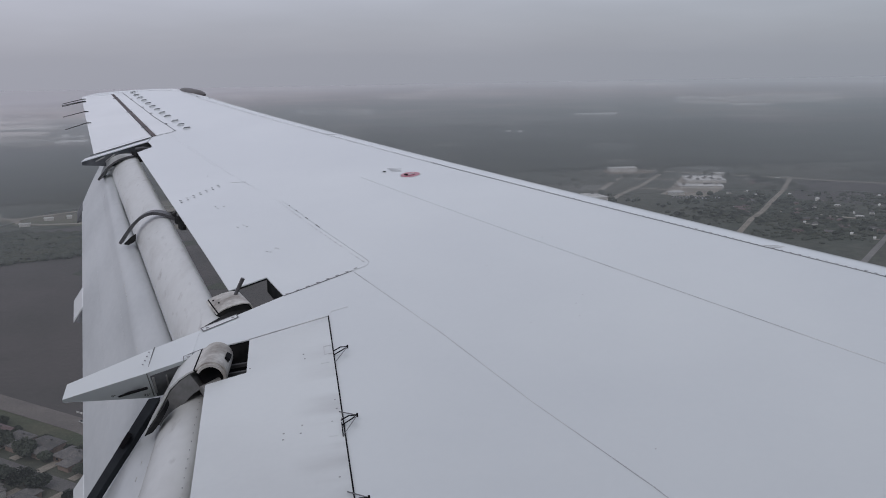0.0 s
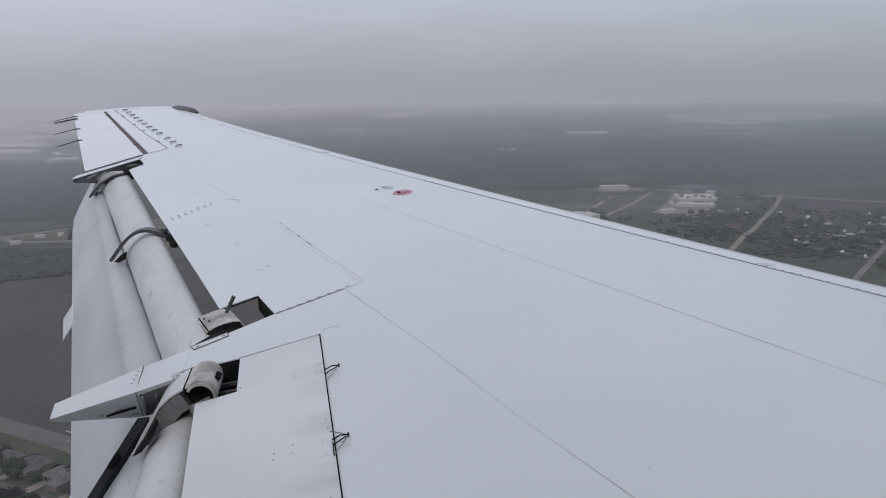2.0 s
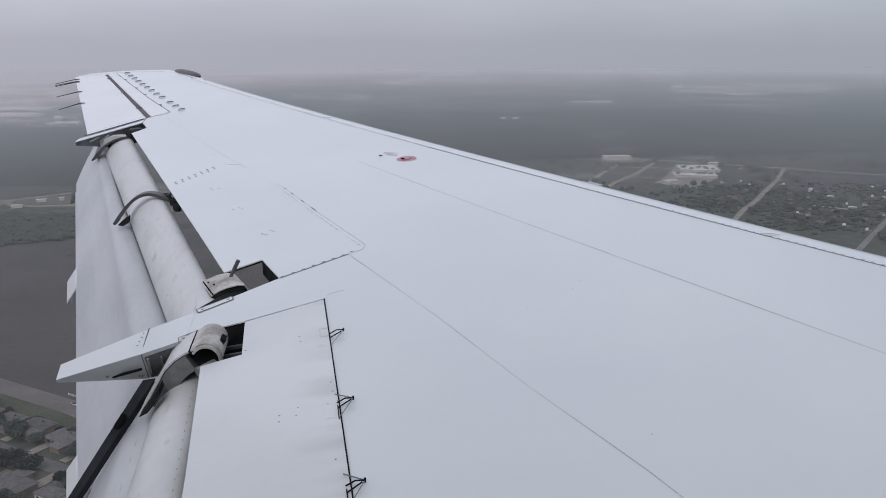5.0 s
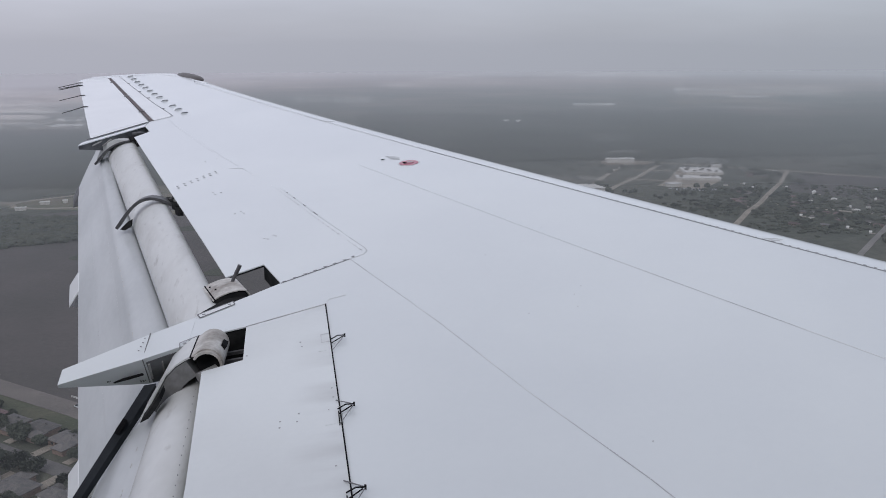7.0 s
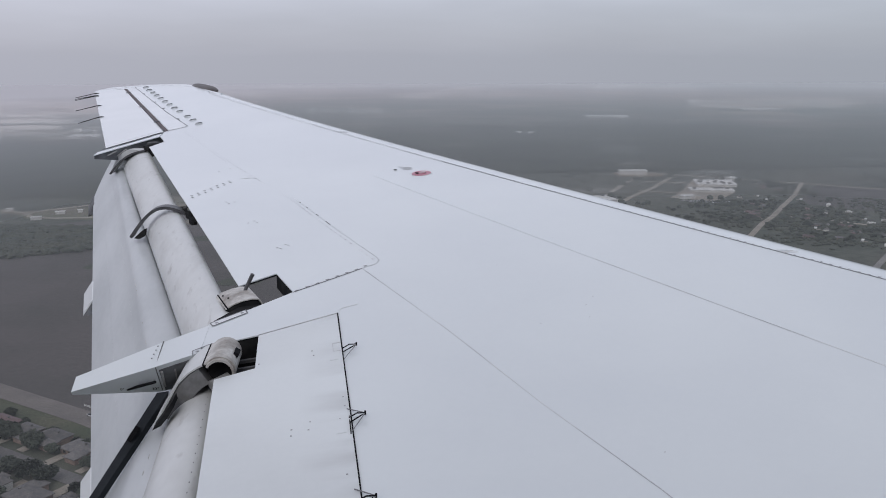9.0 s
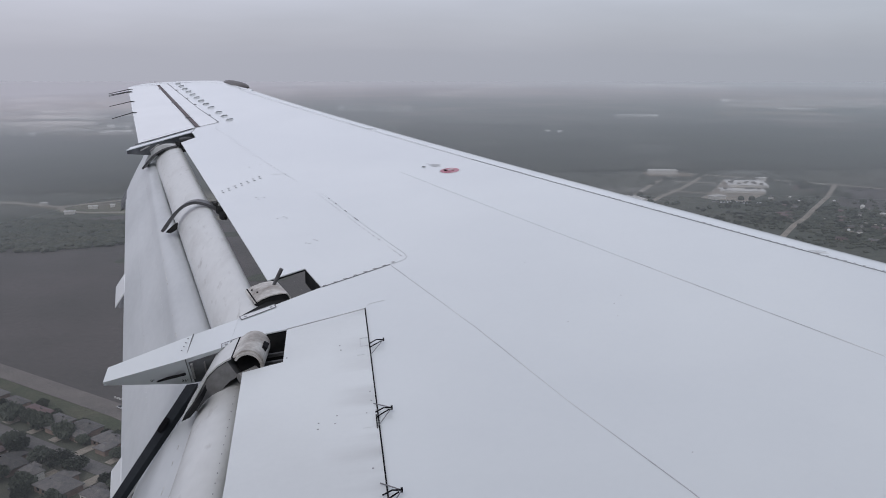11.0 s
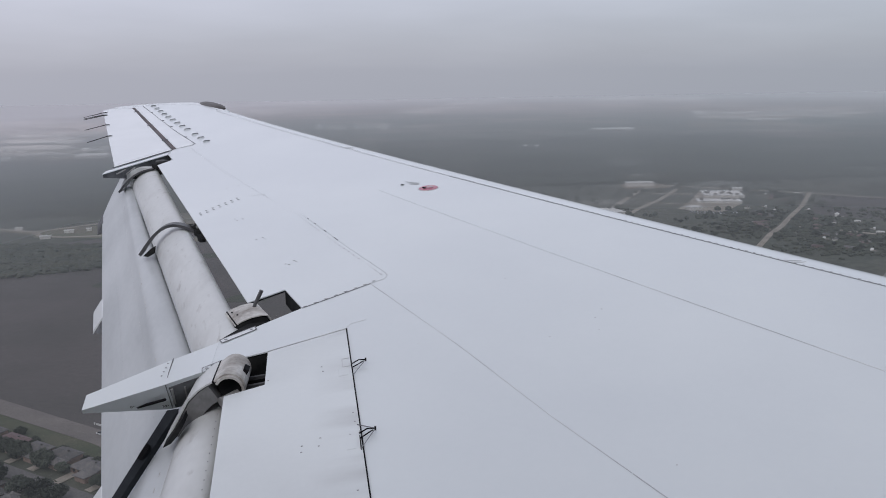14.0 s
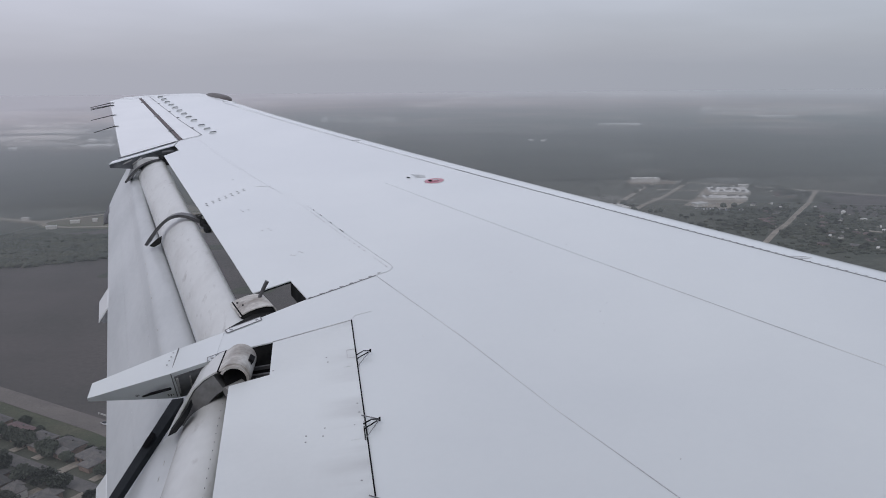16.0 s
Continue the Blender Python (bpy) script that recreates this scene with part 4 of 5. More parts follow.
p = Vector((-1.545, 5.962, zw(-1.56, 5.945) - 0.05))
part("recess_strut", tube([p, p + Vector((0.05, 0.055, 0.04))], 0.006, sides=6), M_WEB, end_arm)
part("recess_strut", tube([p + Vector((-0.05, -0.055, 0.012)), p + Vector((0.0, 0.0, 0.035))], 0.005, sides=6), M_WEB, end_arm)
part("inspection_plate", slab([(-0.452, 2.712), (-0.440, 2.690), (-0.335, 2.770), (-0.345, 2.792)], 0.002, 0.003), M_PANEL, wing)
part("plate_seam", strip([(-0.452, 2.715), (-0.440, 2.688), (-0.335, 2.768), (-0.343, 2.795), (-0.452, 2.715)], 0.004, 0.0026), M_SEAMD, wing)
part("plate_seam", strip([(-0.472, 2.478), (-0.477, 2.511), (-0.440, 2.537), (-0.421, 2.549)], 0.003, 0.003), M_SEAMD, wing)
for x, y in ((-0.43, 2.712), (-0.352, 2.772), (-0.462, 2.506)):
    part("plate_screw", studs([(x, y, 0.6)], 0.010, 0.008, dz=0.003), M_RIVET, wing)


scroll = [(-0.575, -1.135), (-0.55, -1.095), (-0.520, -1.045), (-0.492, -0.996), (-0.462, -0.967), (-0.435, -0.950), (-0.420, -0.943), (-0.405, -0.936)]
scroll += [(-0.372 + 0.041 * math.cos(radians(a)), -0.962 + 0.042 * math.sin(radians(a))) for a in range(120, -75, -15)]
cover = part("hinge_cover", curl(scroll[6:], 2.345, 2.51, 0.005), M_WORN, wing, "scuffed bent metal flap hinge cover", smooth=True)
part("cover_slope", curl(scroll[:7], 2.345, 2.512, 0.005), M_FLAP, cover, "pale lower plate of the hinge cover", smooth=True)
part("cover_rim", curl([(-0.372 + 0.037 * math.cos(radians(a)), -0.964 + 0.038 * math.sin(radians(a))) for a in range(150, -80, -15)], 2.332, 2.347, 0.007), M_WORN, cover, "pale rim of the rolled edge", smooth=True)
part("cover_joint", curl([(-0.419, -0.942), (-0.4145, -0.940)], 2.342, 2.512, 0.0055), M_SEAL, cover)
part("cover_slot", box(bmesh.new(), Vector((-0.333, 2.425, -0.938)), (0.016, 0.040, 0.020), tilt=Matrix.Rotation(radians(35), 4, "Y")), M_SEAL, cover)
# a solid near-black roll stands for the shade inside the cover
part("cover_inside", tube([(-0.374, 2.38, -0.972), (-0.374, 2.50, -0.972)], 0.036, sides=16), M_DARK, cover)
part("hinge_pin", tube([(-0.395, 2.325, -0.998), (-0.372, 2.345, -0.992), (-0.350, 2.365, -0.986)], 0.017, sides=14, r2=0.013), M_WEB, cover, "grey hinge pin end", smooth=True)
part("cover_web", curl([(x + 0.002, z - 0.002) for x, z in scroll[1:6]], 2.3465, 2.50, -0.055), M_GUSSET, cover, smooth=True)
# dark wedge: the lower flange and the shade beside the plate in one
wedge = [(-0.560, -1.104), (-0.536, -1.072), (-0.512, -1.036), (-0.497, -1.016), (-0.494, -1.034), (-0.515, -1.068), (-0.535, -1.092)]
part("cover_flange", loft([[Vector((x, y, z)) for x, z in wedge] for y in (2.272, 2.33)]), M_DARK, cover, "lower flange with shade in its near-black colour")
for k in range(3):
    part("bay_rail", slab([(-0.41, 2.50 - 0.055 * k), (-0.27, 2.515 - 0.055 * k), (-0.27, 2.505 - 0.055 * k), (-0.41, 2.49 - 0.055 * k)], -0.045, 0.01), M_STRAP, bay)
small = [(-0.478, -0.952), (-0.455, -0.936), (-0.42, -0.922), (-0.385, -0.915), (-0.362, -0.916), (-0.352, -0.932), (-0.350, -0.96)]
cover2 = part("hinge_cover", curl(small, 2.885, 3.035, 0.004, 0.055), M_WORN, wing, "scuffed pale metal hinge cover", smooth=True)
part("cover_joint", curl([(-0.472, -0.948), (-0.468, -0.945)], 2.88, 3.04, 0.006, 0.055), M_SEAL, cover2)
part("cover_screw", box(bmesh.new(), Vector((-0.446, 2.985, -0.9295)), (0.006, 0.008, 0.003)), M_SEAL, cover2)
part("cover_screw", box(bmesh.new(), Vector((-0.418, 2.925, -0.9195)), (0.006, 0.008, 0.003)), M_SEAL, cover2)
part("hinge_rod", tube([(-0.372, 2.99, -0.930), (-0.3635, 2.99, -0.907), (-0.335, 2.99, -0.851)], 0.006, sides=8, r2=0.0075), M_STRAP, cover2, "dark slanted hinge rod")
# solid near-black bodies for the shade inside and under this cover
under = [(x, z - 0.005) for x, z in small] + [(-0.352, -0.985), (-0.47, -0.985)]
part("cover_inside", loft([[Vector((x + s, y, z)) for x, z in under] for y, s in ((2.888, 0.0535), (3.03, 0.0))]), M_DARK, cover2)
part("gap_fill", slab([(-0.468, 2.695), (-0.44, 2.705), (-0.31, 2.805), (-0.288, 2.83), (-0.30, 2.90), (-0.38, 2.885), (-0.45, 2.79)], -0.022, 0.05), M_DARK, cover2)

# ---- ground ----
GZ = GROUND_Z


def sheet(name, plan, dz, mat, label, category):
    bm = bmesh.new()
    prism(bm, [(x, y, GZ + dz - 0.6) for x, y in plan], [(x, y, GZ + dz) for x, y in plan])
    return tagged(link(name, bm, mat), label, category, kind="structure")


def ribbon(name, line, width, dz, mat, label, category):
    """A road along a line."""
    bm = bmesh.new()
    pts = [Vector(p) for p in line]
    left, right = [], []
    for i, p in enumerate(pts):
        d = (pts[min(i + 1, len(pts) - 1)] - pts[max(i - 1, 0)]).normalized() * width / 2
        left.append((p.x - d.y, p.y + d.x))
        right.append((p.x + d.y, p.y - d.x))
    for i in range(len(pts) - 1):
        q = (left[i], left[i + 1], right[i + 1], right[i])
        prism(bm, [(x, y, GZ + dz - 0.6) for x, y in q], [(x, y, GZ + dz) for x, y in q])
    return tagged(link(name, bm, mat), label, category, kind="structure")


bm = bmesh.new()
bmesh.ops.create_circle(bm, cap_ends=True, cap_tris=True, segments=96, radius=30000, matrix=Matrix.Translation((0, 0, GZ)))
tagged(link("ground", bm, M_GROUND), "flat scrubby land fading into mist", "ground", kind="structure")

sheet("field", [(-235, 402), (-165, 520), (-95, 640), (-60, 900), (-300, 1000), (-520, 880), (-480, 520)], 0.10, M_FIELD, "bare brown ploughed field", "field")
sheet("grass_plot", [(-215, 420), (-150, 505), (-125, 545), (-80, 480), (-60, 330), (-120, 325), (-250, 416)], 0.14, M_GRASS, "dry green and brown grass plots", "grass")
sheet("earth_plot", [(-135, 388), (-127, 402), (-90, 420), (-80, 300), (-108, 322), (-117, 328), (-126, 345), (-125, 359), (-131, 371)], 0.20, M_EARTH, "bare brown earth plot", "earth")
def patch(cx, cy, rx, ry, turn, seed, name, mat, label, category, dz=0.22):
    """An uneven patch on the ground."""
    r = random.Random(seed)
    plan, wob = [], [r.uniform(0.7, 1.2) for _ in range(9)]
    for k in range(45):
        t = k * math.tau / 45
        f = k / 5
        w = wob[int(f) % 9] * (1 - f % 1) + wob[(int(f) + 1) % 9] * (f % 1) + r.uniform(-0.05, 0.05)
        x, y = rx * w * math.cos(t), ry * w * math.sin(t)
        plan.append((cx + x * math.cos(turn) - y * math.sin(turn), cy + x * math.sin(turn) + y * math.cos(turn)))
    return sheet(name, plan, dz, mat, label, category)


# three dark blobs painted as tree shadows, then a real grass patch
patch(-298, 770, 62, 17, 0.95, 1, "shadow_and_grass_patch", M_WOOD, "dark tree shadow painted on the field", "scrub", 0.20)
patch(-235, 842, 55, 14, 0.15, 2, "shadow_and_grass_patch", M_WOOD, "dark tree shadow painted on the field", "scrub", 0.22)
patch(-192, 668, 22, 15, 0.6, 3, "shadow_and_grass_patch", M_WOOD, "dark tree shadow painted on the field", "scrub", 0.24)
patch(-330, 905, 90, 18, 0.5, 4, "shadow_and_grass_patch", M_GRASS, "dull grass patch in the field", "scrub", 0.26)
for k, (x, y) in enumerate(((-178, 395), (-160, 402), (-142, 404), (-150, 425), (-170, 430), (-128, 378), (-115, 352), (-122, 355))):
    patch(x, y, 5 + k % 3 * 2, 2 + k % 2 * 1.2, 0.7, 20 + k, "worn_patch", M_EARTH if k % 2 else M_FIELD, "bare worn patch in the grass", "bare patch", 0.225 + 0.006 * k)
road_a = [(-217, 408), (-195, 441), (-174, 471), (-157, 500), (-60, 668)]
ribbon("road", road_a, 7.4, 0.26, M_GRASS, "dull dusty road with white edge lines", "road")
for off in (-3.4, -2.3, 3.2):
    ribbon("road_line", [(x + off * 0.82, y - off * 0.57) for x, y in road_a], 0.4, 0.34, M_LINE, "white painted road line", "road line")
ribbon("road", [(-560, 640), (-420, 542), (-306, 461), (-232, 407), (-153, 337), (-119, 310), (0, 222)], 12.5, 0.30, M_DUST, "dusty brown road past the houses", "road")
ribbon("track", [(-172, 351), (-158.5, 370.5), (-152.5, 379.5), (-146, 388)], 4.0, 0.36, M_CONC, "pale concrete drive beside a house", "drive")
ribbon("track", [(-146, 389), (-140, 398), (-130, 410), (-95, 452)], 6.5, 0.28, M_SAND, "pale sandy track", "track")
ribbon("track", [(-161.5, 373), (-158, 371)], 4.0, 0.40, M_CONC, "pale concrete forecourt of a house", "drive")
patch(-182, 420, 8, 9, 0.6, 40, "hollow", M_WOOD, "dark boggy hollow in the grass", "hollow", 0.215)
ribbon("track", [(-176, 419), (-165, 419), (-158, 422), (-147, 416), (-132, 418)], 1.3, 0.28, M_EARTH, "worn earth path", "track")
ribbon("track", [(-143, 333), (-138, 340), (-134, 345)], 2.6, 0.33, M_TRACK, "pale gravel drive", "track")
ribbon("track", [(-142, 351), (-137, 344)], 3.4, 0.37, M_CONC, "pale concrete drive", "track")
ribbon("track", [(-136, 356), (-126, 366)], 1.2, 0.31, M_EARTH, "worn earth path", "track")
sheet("sand_patch", [(-163, 486), (-150, 490), (-140, 508), (-152, 500)], 0.24, M_TRACK, "pale bare sand patch", "sand")
ribbon("road", [(-820, 1120), (-660, 1062), (-545, 1038), (-483, 1007), (-425, 1050), (-330, 1110), (-120, 1180)], 8.0, 0.26, M_TRACK, "pale distant road", "road")
ribbon("road", [(-483, 1006), (-468, 980), (-440, 968), (-397, 968), (-300, 985), (-120, 1060)], 7.0, 0.28, M_TRACK, "pale distant side road", "road")
sheet("road_verge", [(-820, 1105), (-545, 1028), (-483, 990), (-468, 968), (-397, 955), (-300, 972), (-300, 1080), (-330, 1095), (-425, 1036), (-500, 1010), (-545, 1050), (-820, 1130)], 0.18, M_GRASS, "dusty bare verge beside the far road", "verge")
# the suburb behind the wing, laid out from the dusty road: metres along it and away from it
SUB_O, SUB_U, SUB_W = Vector((-232, 407)), Vector((0.81, -0.586)), Vector((-0.586, -0.81))


def sub(a, w):
    p = SUB_O + SUB_U * a + SUB_W * w
    return p.x, p.y


sheet("road_verge", [sub(-330, 6.4), sub(200, 6.4), sub(200, 17.0), sub(-330, 17.0)], 0.24, M_VERGE, "dark green grass verge beside the dusty road", "verge")
for w in (44, 110, 176):
    ribbon("street", [sub(-200, w), sub(-60, w + 0.5), sub(60, w), sub(280, w)], 8.0, 0.34, M_ASPH, "grey suburb street between the houses", "road")
# white fence along the field's corner
fence = thing("fence", "white rail fence at the corner of the bare field", "fence")
run = [Vector((-241, 425, GZ)), Vector((-229, 416, GZ)), Vector((-217, 408, GZ))]
for z in (0.6, 1.2):
    part("rail", tube([p + Vector((0, 0, z)) for p in run], 0.10, sides=6), M_LINE, fence)
for k in range(9):
    p = run[0].lerp(run[2], k / 8)
    part("post", tube([p, p + Vector((0, 0, 1.4))], 0.12, sides=6), M_LINE, fence)
# right of the wing: streets and works yards
STREETS = ([(532, 1121), (466, 1019), (409, 942), (367, 883), (334, 843), (270, 752)], [(663, 998), (595, 923), (530, 851), (459, 779), (380, 694), (300, 607)])


def clear_of_streets(x, y, gap):
    """True where no street runs within gap metres."""
    p = Vector((x, y))
    for line in STREETS:
        for a, b in zip(line, line[1:]):
            a, d = Vector(a), Vector(b) - Vector(a)
            t = max(0.0, min(1.0, (p - a).dot(d) / d.dot(d)))
            if (a + d * t - p).length < gap:
                return False
    return True


ribbon("road", STREETS[0], 6.0, 0.36, M_TRACK, "pale straight street", "road")
ribbon("road", STREETS[1], 5.5, 0.36, M_ROAD, "pale straight street", "road")
ribbon("road", [(352, 1244), (462, 1161), (529, 1114), (566, 1078), (669, 1008), (900, 880)], 7.0, 0.30, M_TRACK, "pale cross street", "road")
ribbon("road", [(215, 1030), (249, 1090), (286, 1154), (348, 1245)], 7.0, 0.30, M_TRACK, "pale yard road", "road")
ribbon("road", [(225, 990), (250, 1028), (305, 1099), (379, 1214)], 7.0, 0.32, M_TRACK, "pale yard road", "road")
ribbon("road", [(278, 1080), (320, 1055), (364, 1071)], 6.0, 0.34, M_TRACK, "pale yard road", "road")
ribbon("road", [(313, 1156), (367, 1139)], 6.0, 0.38, M_TRACK, "pale yard road", "road")
ribbon("road", [(384, 880), (420, 846), (455, 812), (480, 800)], 6.0, 0.33, M_TRACK, "dusty side street", "road")
sheet("yard", [(300, 1020), (345, 985), (392, 1040), (436, 1150), (392, 1172), (330, 1062)], 0.20, M_TRACK, "pale works yard", "yard")
sheet("yard", [(285, 1215), (360, 1205), (372, 1245), (300, 1258)], 0.20, M_EARTH, "brown works yard", "yard")
sheet("field", [(440, 960), (545, 1105), (672, 1000), (540, 860)], 0.10, M_FIELD, "dull green open field", "field")
sheet("field", [(-130, 1960), (-60, 1990), (10, 1840), (-35, 1830)], 0.10, M_GRASS, "pale bare field", "field")
sheet("field", [(30, 1570), (95, 1600), (150, 1480), (131, 1465)], 0.10, M_GRASS, "pale bare field", "field")
sheet("field", [(150, 3560), (520, 3520), (520, 3660), (150, 3700)], 0.10, M_EARTH, "dull far land", "field")
sheet("field", [(900, 2500), (1250, 2450), (1300, 2600), (950, 2640)], 0.10, M_EARTH, "dull far land", "field")
sheet("field", [(-900, 3000), (-450, 3050), (-430, 3160), (-900, 3120)], 0.10, M_EARTH, "dull far land", "field")


# the flat mist sheet that carries the painted haze of the far land, with a clear round below the aircraft
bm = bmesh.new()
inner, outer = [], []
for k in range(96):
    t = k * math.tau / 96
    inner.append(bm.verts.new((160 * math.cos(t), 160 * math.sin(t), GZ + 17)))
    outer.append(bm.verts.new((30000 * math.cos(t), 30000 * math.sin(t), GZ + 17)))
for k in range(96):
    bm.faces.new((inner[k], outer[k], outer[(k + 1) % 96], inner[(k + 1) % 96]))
tagged(link("mist", bm, M_MIST), "flat mist sheet with distance haze painted in, over the far land", "mist", kind="structure")


# ---- houses ----
def gable(w, d, h, over):
    """A hipped roof over a plan of w by d."""
    bm = bmesh.new()
    a, b = w / 2 + over, d / 2 + over
    r = max(0.5, a - b)
    base = [bm.verts.new(p) for p in ((-a, -b, 0), (a, -b, 0), (a, b, 0), (-a, b, 0))]
    eave = [bm.verts.new((v.co.x, v.co.y, 0.25)) for v in base]
    top = [bm.verts.new((-r, 0, h)), bm.verts.new((r, 0, h))]
    bm.faces.new(base[::-1])
    for i in range(4):
        j = (i + 1) % 4
        bm.faces.new((base[i], base[j], eave[j], eave[i]))
    bm.faces.new((eave[0], eave[1], top[1], top[0]))
    bm.faces.new((eave[1], eave[2], top[1]))
    bm.faces.new((eave[2], eave[3], top[0], top[1]))
    bm.faces.new((eave[3], eave[0], top[0]))
    return bm


def moved(ob, *at):
    ob.location = at
    return ob


def house(w, d, h, wall, roof, label, wing_w=0.0, windows=True):
    ob = thing("house", label, "house", "houses of the suburb")
    part("wall", box(bmesh.new(), (0, 0, h / 2), (w, d, h)), wall, ob)
    rf = moved(part("roof", gable(w, d, h * 0.75, 0.6), roof, ob), 0, 0, h)
    part("chimney", box(bmesh.new(), (w * 0.22, 0.6, h * 0.62), (0.9, 0.7, 1.3)), M_ROOFD, rf)
    if wing_w:
        part("side_wall", box(bmesh.new(), (w * 0.3, -d * 0.62, h * 0.46), (wing_w, d * 0.6, h * 0.92)), wall, ob)
        moved(part("side_roof", gable(wing_w, d * 0.66, h * 0.6, 0.5), roof, ob), w * 0.3, -d * 0.62, h * 0.92)
    if windows:
        for sx in (-0.32, -0.1, 0.12, 0.34):
            for side in (-1, 1):
                win = part("window", box(bmesh.new(), (w * sx, side * d / 2, h * 0.55), (1.6, 0.12, 1.3)), M_GLASSD, ob)
        part("door", box(bmesh.new(), (w * 0.01, -d / 2, 1.05), (1.0, 0.14, 2.1)), M_BARK, ob)
        part("drive", box(bmesh.new(), (-w * 0.3, -d * 0.5 - 5, 0.3), (5, 10, 0.2)), M_TRACK, ob)
    return ob


houses = [house(15, 10, 3.0, M_WALLB, M_ROOFD, "brick house with a dark shingle roof", 7),
          house(13, 9, 2.9, M_WALLB, M_ROOFR, "brick house with a red roof", 6),
          house(12, 8, 4.2, M_WALLW, M_ROOFD, "white house with a grey roof", 5),
          house(12, 7, 2.6, M_WALLW, M_ROOFW, "white house with a pale metal roof", 0)]
rng = random.Random(11)
spots = []
houses[1].matrix_basis = pose(-166, 381, GZ, 0, 0, 52) @ Matrix.Diagonal((1.25, 0.95, 1, 1))
houses[2].matrix_basis = pose(-140, 357, GZ, 0, 0, 37) @ Matrix.Diagonal((0.9, 0.8, 0.9, 1))
houses[0].matrix_basis = pose(-192, 356, GZ, 0, 0, -36)
houses[3].matrix_basis = pose(463, 935, GZ, 0, 0, 55) @ Matrix.Diagonal((0.6, 0.6, 1, 1))
copy_thing(houses[2], pose(-131, 350.5, GZ, 0, 0, 37) @ Matrix.Diagonal((0.55, 0.45, 0.7, 1)))
for w, turn in ((25, -36), (63, 144), (91, -36), (129, 144), (157, -36)):
    for k in range(-8, 13):
        kind = rng.choice((0, 0, 0, 1, 2))
        spots.append((*sub(k * 19.5 + 6 + rng.uniform(-2, 2), w + rng.uniform(-1.5, 1.5)), turn, 1 if (w, k) == (25, -2) else kind))
# pale houses between the two streets, with darker ones among the trees
LOTS = ((464, 1117), (507, 1112), (414, 1015), (385, 1008), (411, 986), (454, 982), (465, 896), (382, 799), (377, 812), (552, 948), (513, 890), (524, 882), (550, 919),
        (451, 831), (457, 851), (473, 843), (400, 728), (557, 841), (526, 803), (496, 769), (391, 751), (345, 908), (530, 777), (477, 777), (489, 820))
GROVES = ((466, 1093), (482, 1080), (367, 947), (367, 914), (324, 873), (394, 952), (336, 871), (420, 908), (377, 839), (393, 798), (361, 765), (405, 918), (413, 783),
          (411, 796), (424, 764), (541, 895), (580, 924), (570, 877), (624, 937), (479, 789), (442, 757), (515, 798), (466, 732), (504, 750), (544, 928), (418, 877))


def near_lot(x, y, gap):
    if math.hypot(x - 380, y - 1090) < 82 or math.hypot(x - 322, y - 1232) < 40:
        return True
    return any(math.hypot(x - a, y - b) < gap for a, b in LOTS)


for k, (x, y) in enumerate(LOTS):
    spots.append((x, y, 55 + rng.choice((0, 90, 180)) + rng.uniform(-8, 8), (3, 3, 3, 2)[k % 4]))
for k in range(58):
    x, y = GROVES[k * 7 % len(GROVES)]
    spots.append((x + rng.uniform(-24, 24), y + rng.uniform(-24, 24), rng.choice((55, 145, -35, 235)), rng.choice((0, 0, 0, 1, 1, 2))))
for x, y, turn, kind in spots:
    if not clear_of_streets(x, y, 7):
        continue
    s = rng.uniform(0.85, 1.12) if x < 0 else rng.uniform(0.45, 0.65)
    size = (s * 1.8, s * 1.0, 0.48, 1) if kind == 3 else (s, s, 1 if x < 0 else 0.6, 1)
    copy_thing(houses[kind], pose(x, y, GZ, 0, 0, turn) @ Matrix.Diagonal(size))


# ---- works buildings ----
def works(name, label, w, d, h, roof, x, y, turn, bays=5, units=0):
    ob = thing(name, label, "building", at=(x, y, GZ))
    ob.rotation_euler = (0, 0, radians(turn))
    part("wall", box(bmesh.new(), (0, 0, h / 2), (w, d, h)), M_WALLW, ob)
    rf = part("roof", box(box(bmesh.new(), (0, 0, h + 0.2), (w + 1, d + 1, 0.4)), (0, 0, h + 0.55), (w * 0.98, d * 0.06, 0.5)), roof, ob, "pale metal roof")
    for k in range(bays):
        part("bay_door", box(bmesh.new(), (-w / 2 + w * (k + 0.5) / bays, -d / 2, h * 0.4), (w / bays * 0.55, 0.3, h * 0.75)), M_GLASSD, ob)
    r = random.Random(units)
    for k in range(units):
        part("roof_unit", box(bmesh.new(), (r.uniform(-w * 0.42, w * 0.42), r.uniform(-d * 0.4, d * 0.4), h + 1.2), (4, 3, 1.8)), M_ROOFD, rf)
    return ob


works("warehouse", "long low warehouse with a white roof", 42, 15, 6, M_ROOFW, 322, 1236, -4, 0)
works("factory", "wide low factory with a pale flat roof", 52, 46, 3.2, M_ROOFW, 402, 1120, -14, 0, 9)
works("workshop", "low workshop with a pale roof", 56, 22, 3, M_ROOFW, 372, 1062, -14, 0, 5)
for x, y, w in ((-440, 995, 10), (-420, 1003, 5), (-506, 1021, 8), (-455, 962, 11), (-560, 1012, 7)):
    works("shed", "small pale shed beside the far road", w, 6, 3, M_ROOFW, x, y, 12, 0)
works("shed", "small pale metal shed", 18, 12, 4, M_ROOFW, 318, 1012, 20, 0)
works("shed", "small pale metal shed", 14, 10, 4, M_ROOFW, 442, 1158, 10, 0)
works("warehouse", "pale metal warehouse with a wide roof", 46, 34, 7, M_ROOFW, 190, 985, 12, 0, 2)
works("shed", "pale metal shed beside a warehouse", 24, 18, 6, M_ROOFW, 150, 1010, 12, 0)
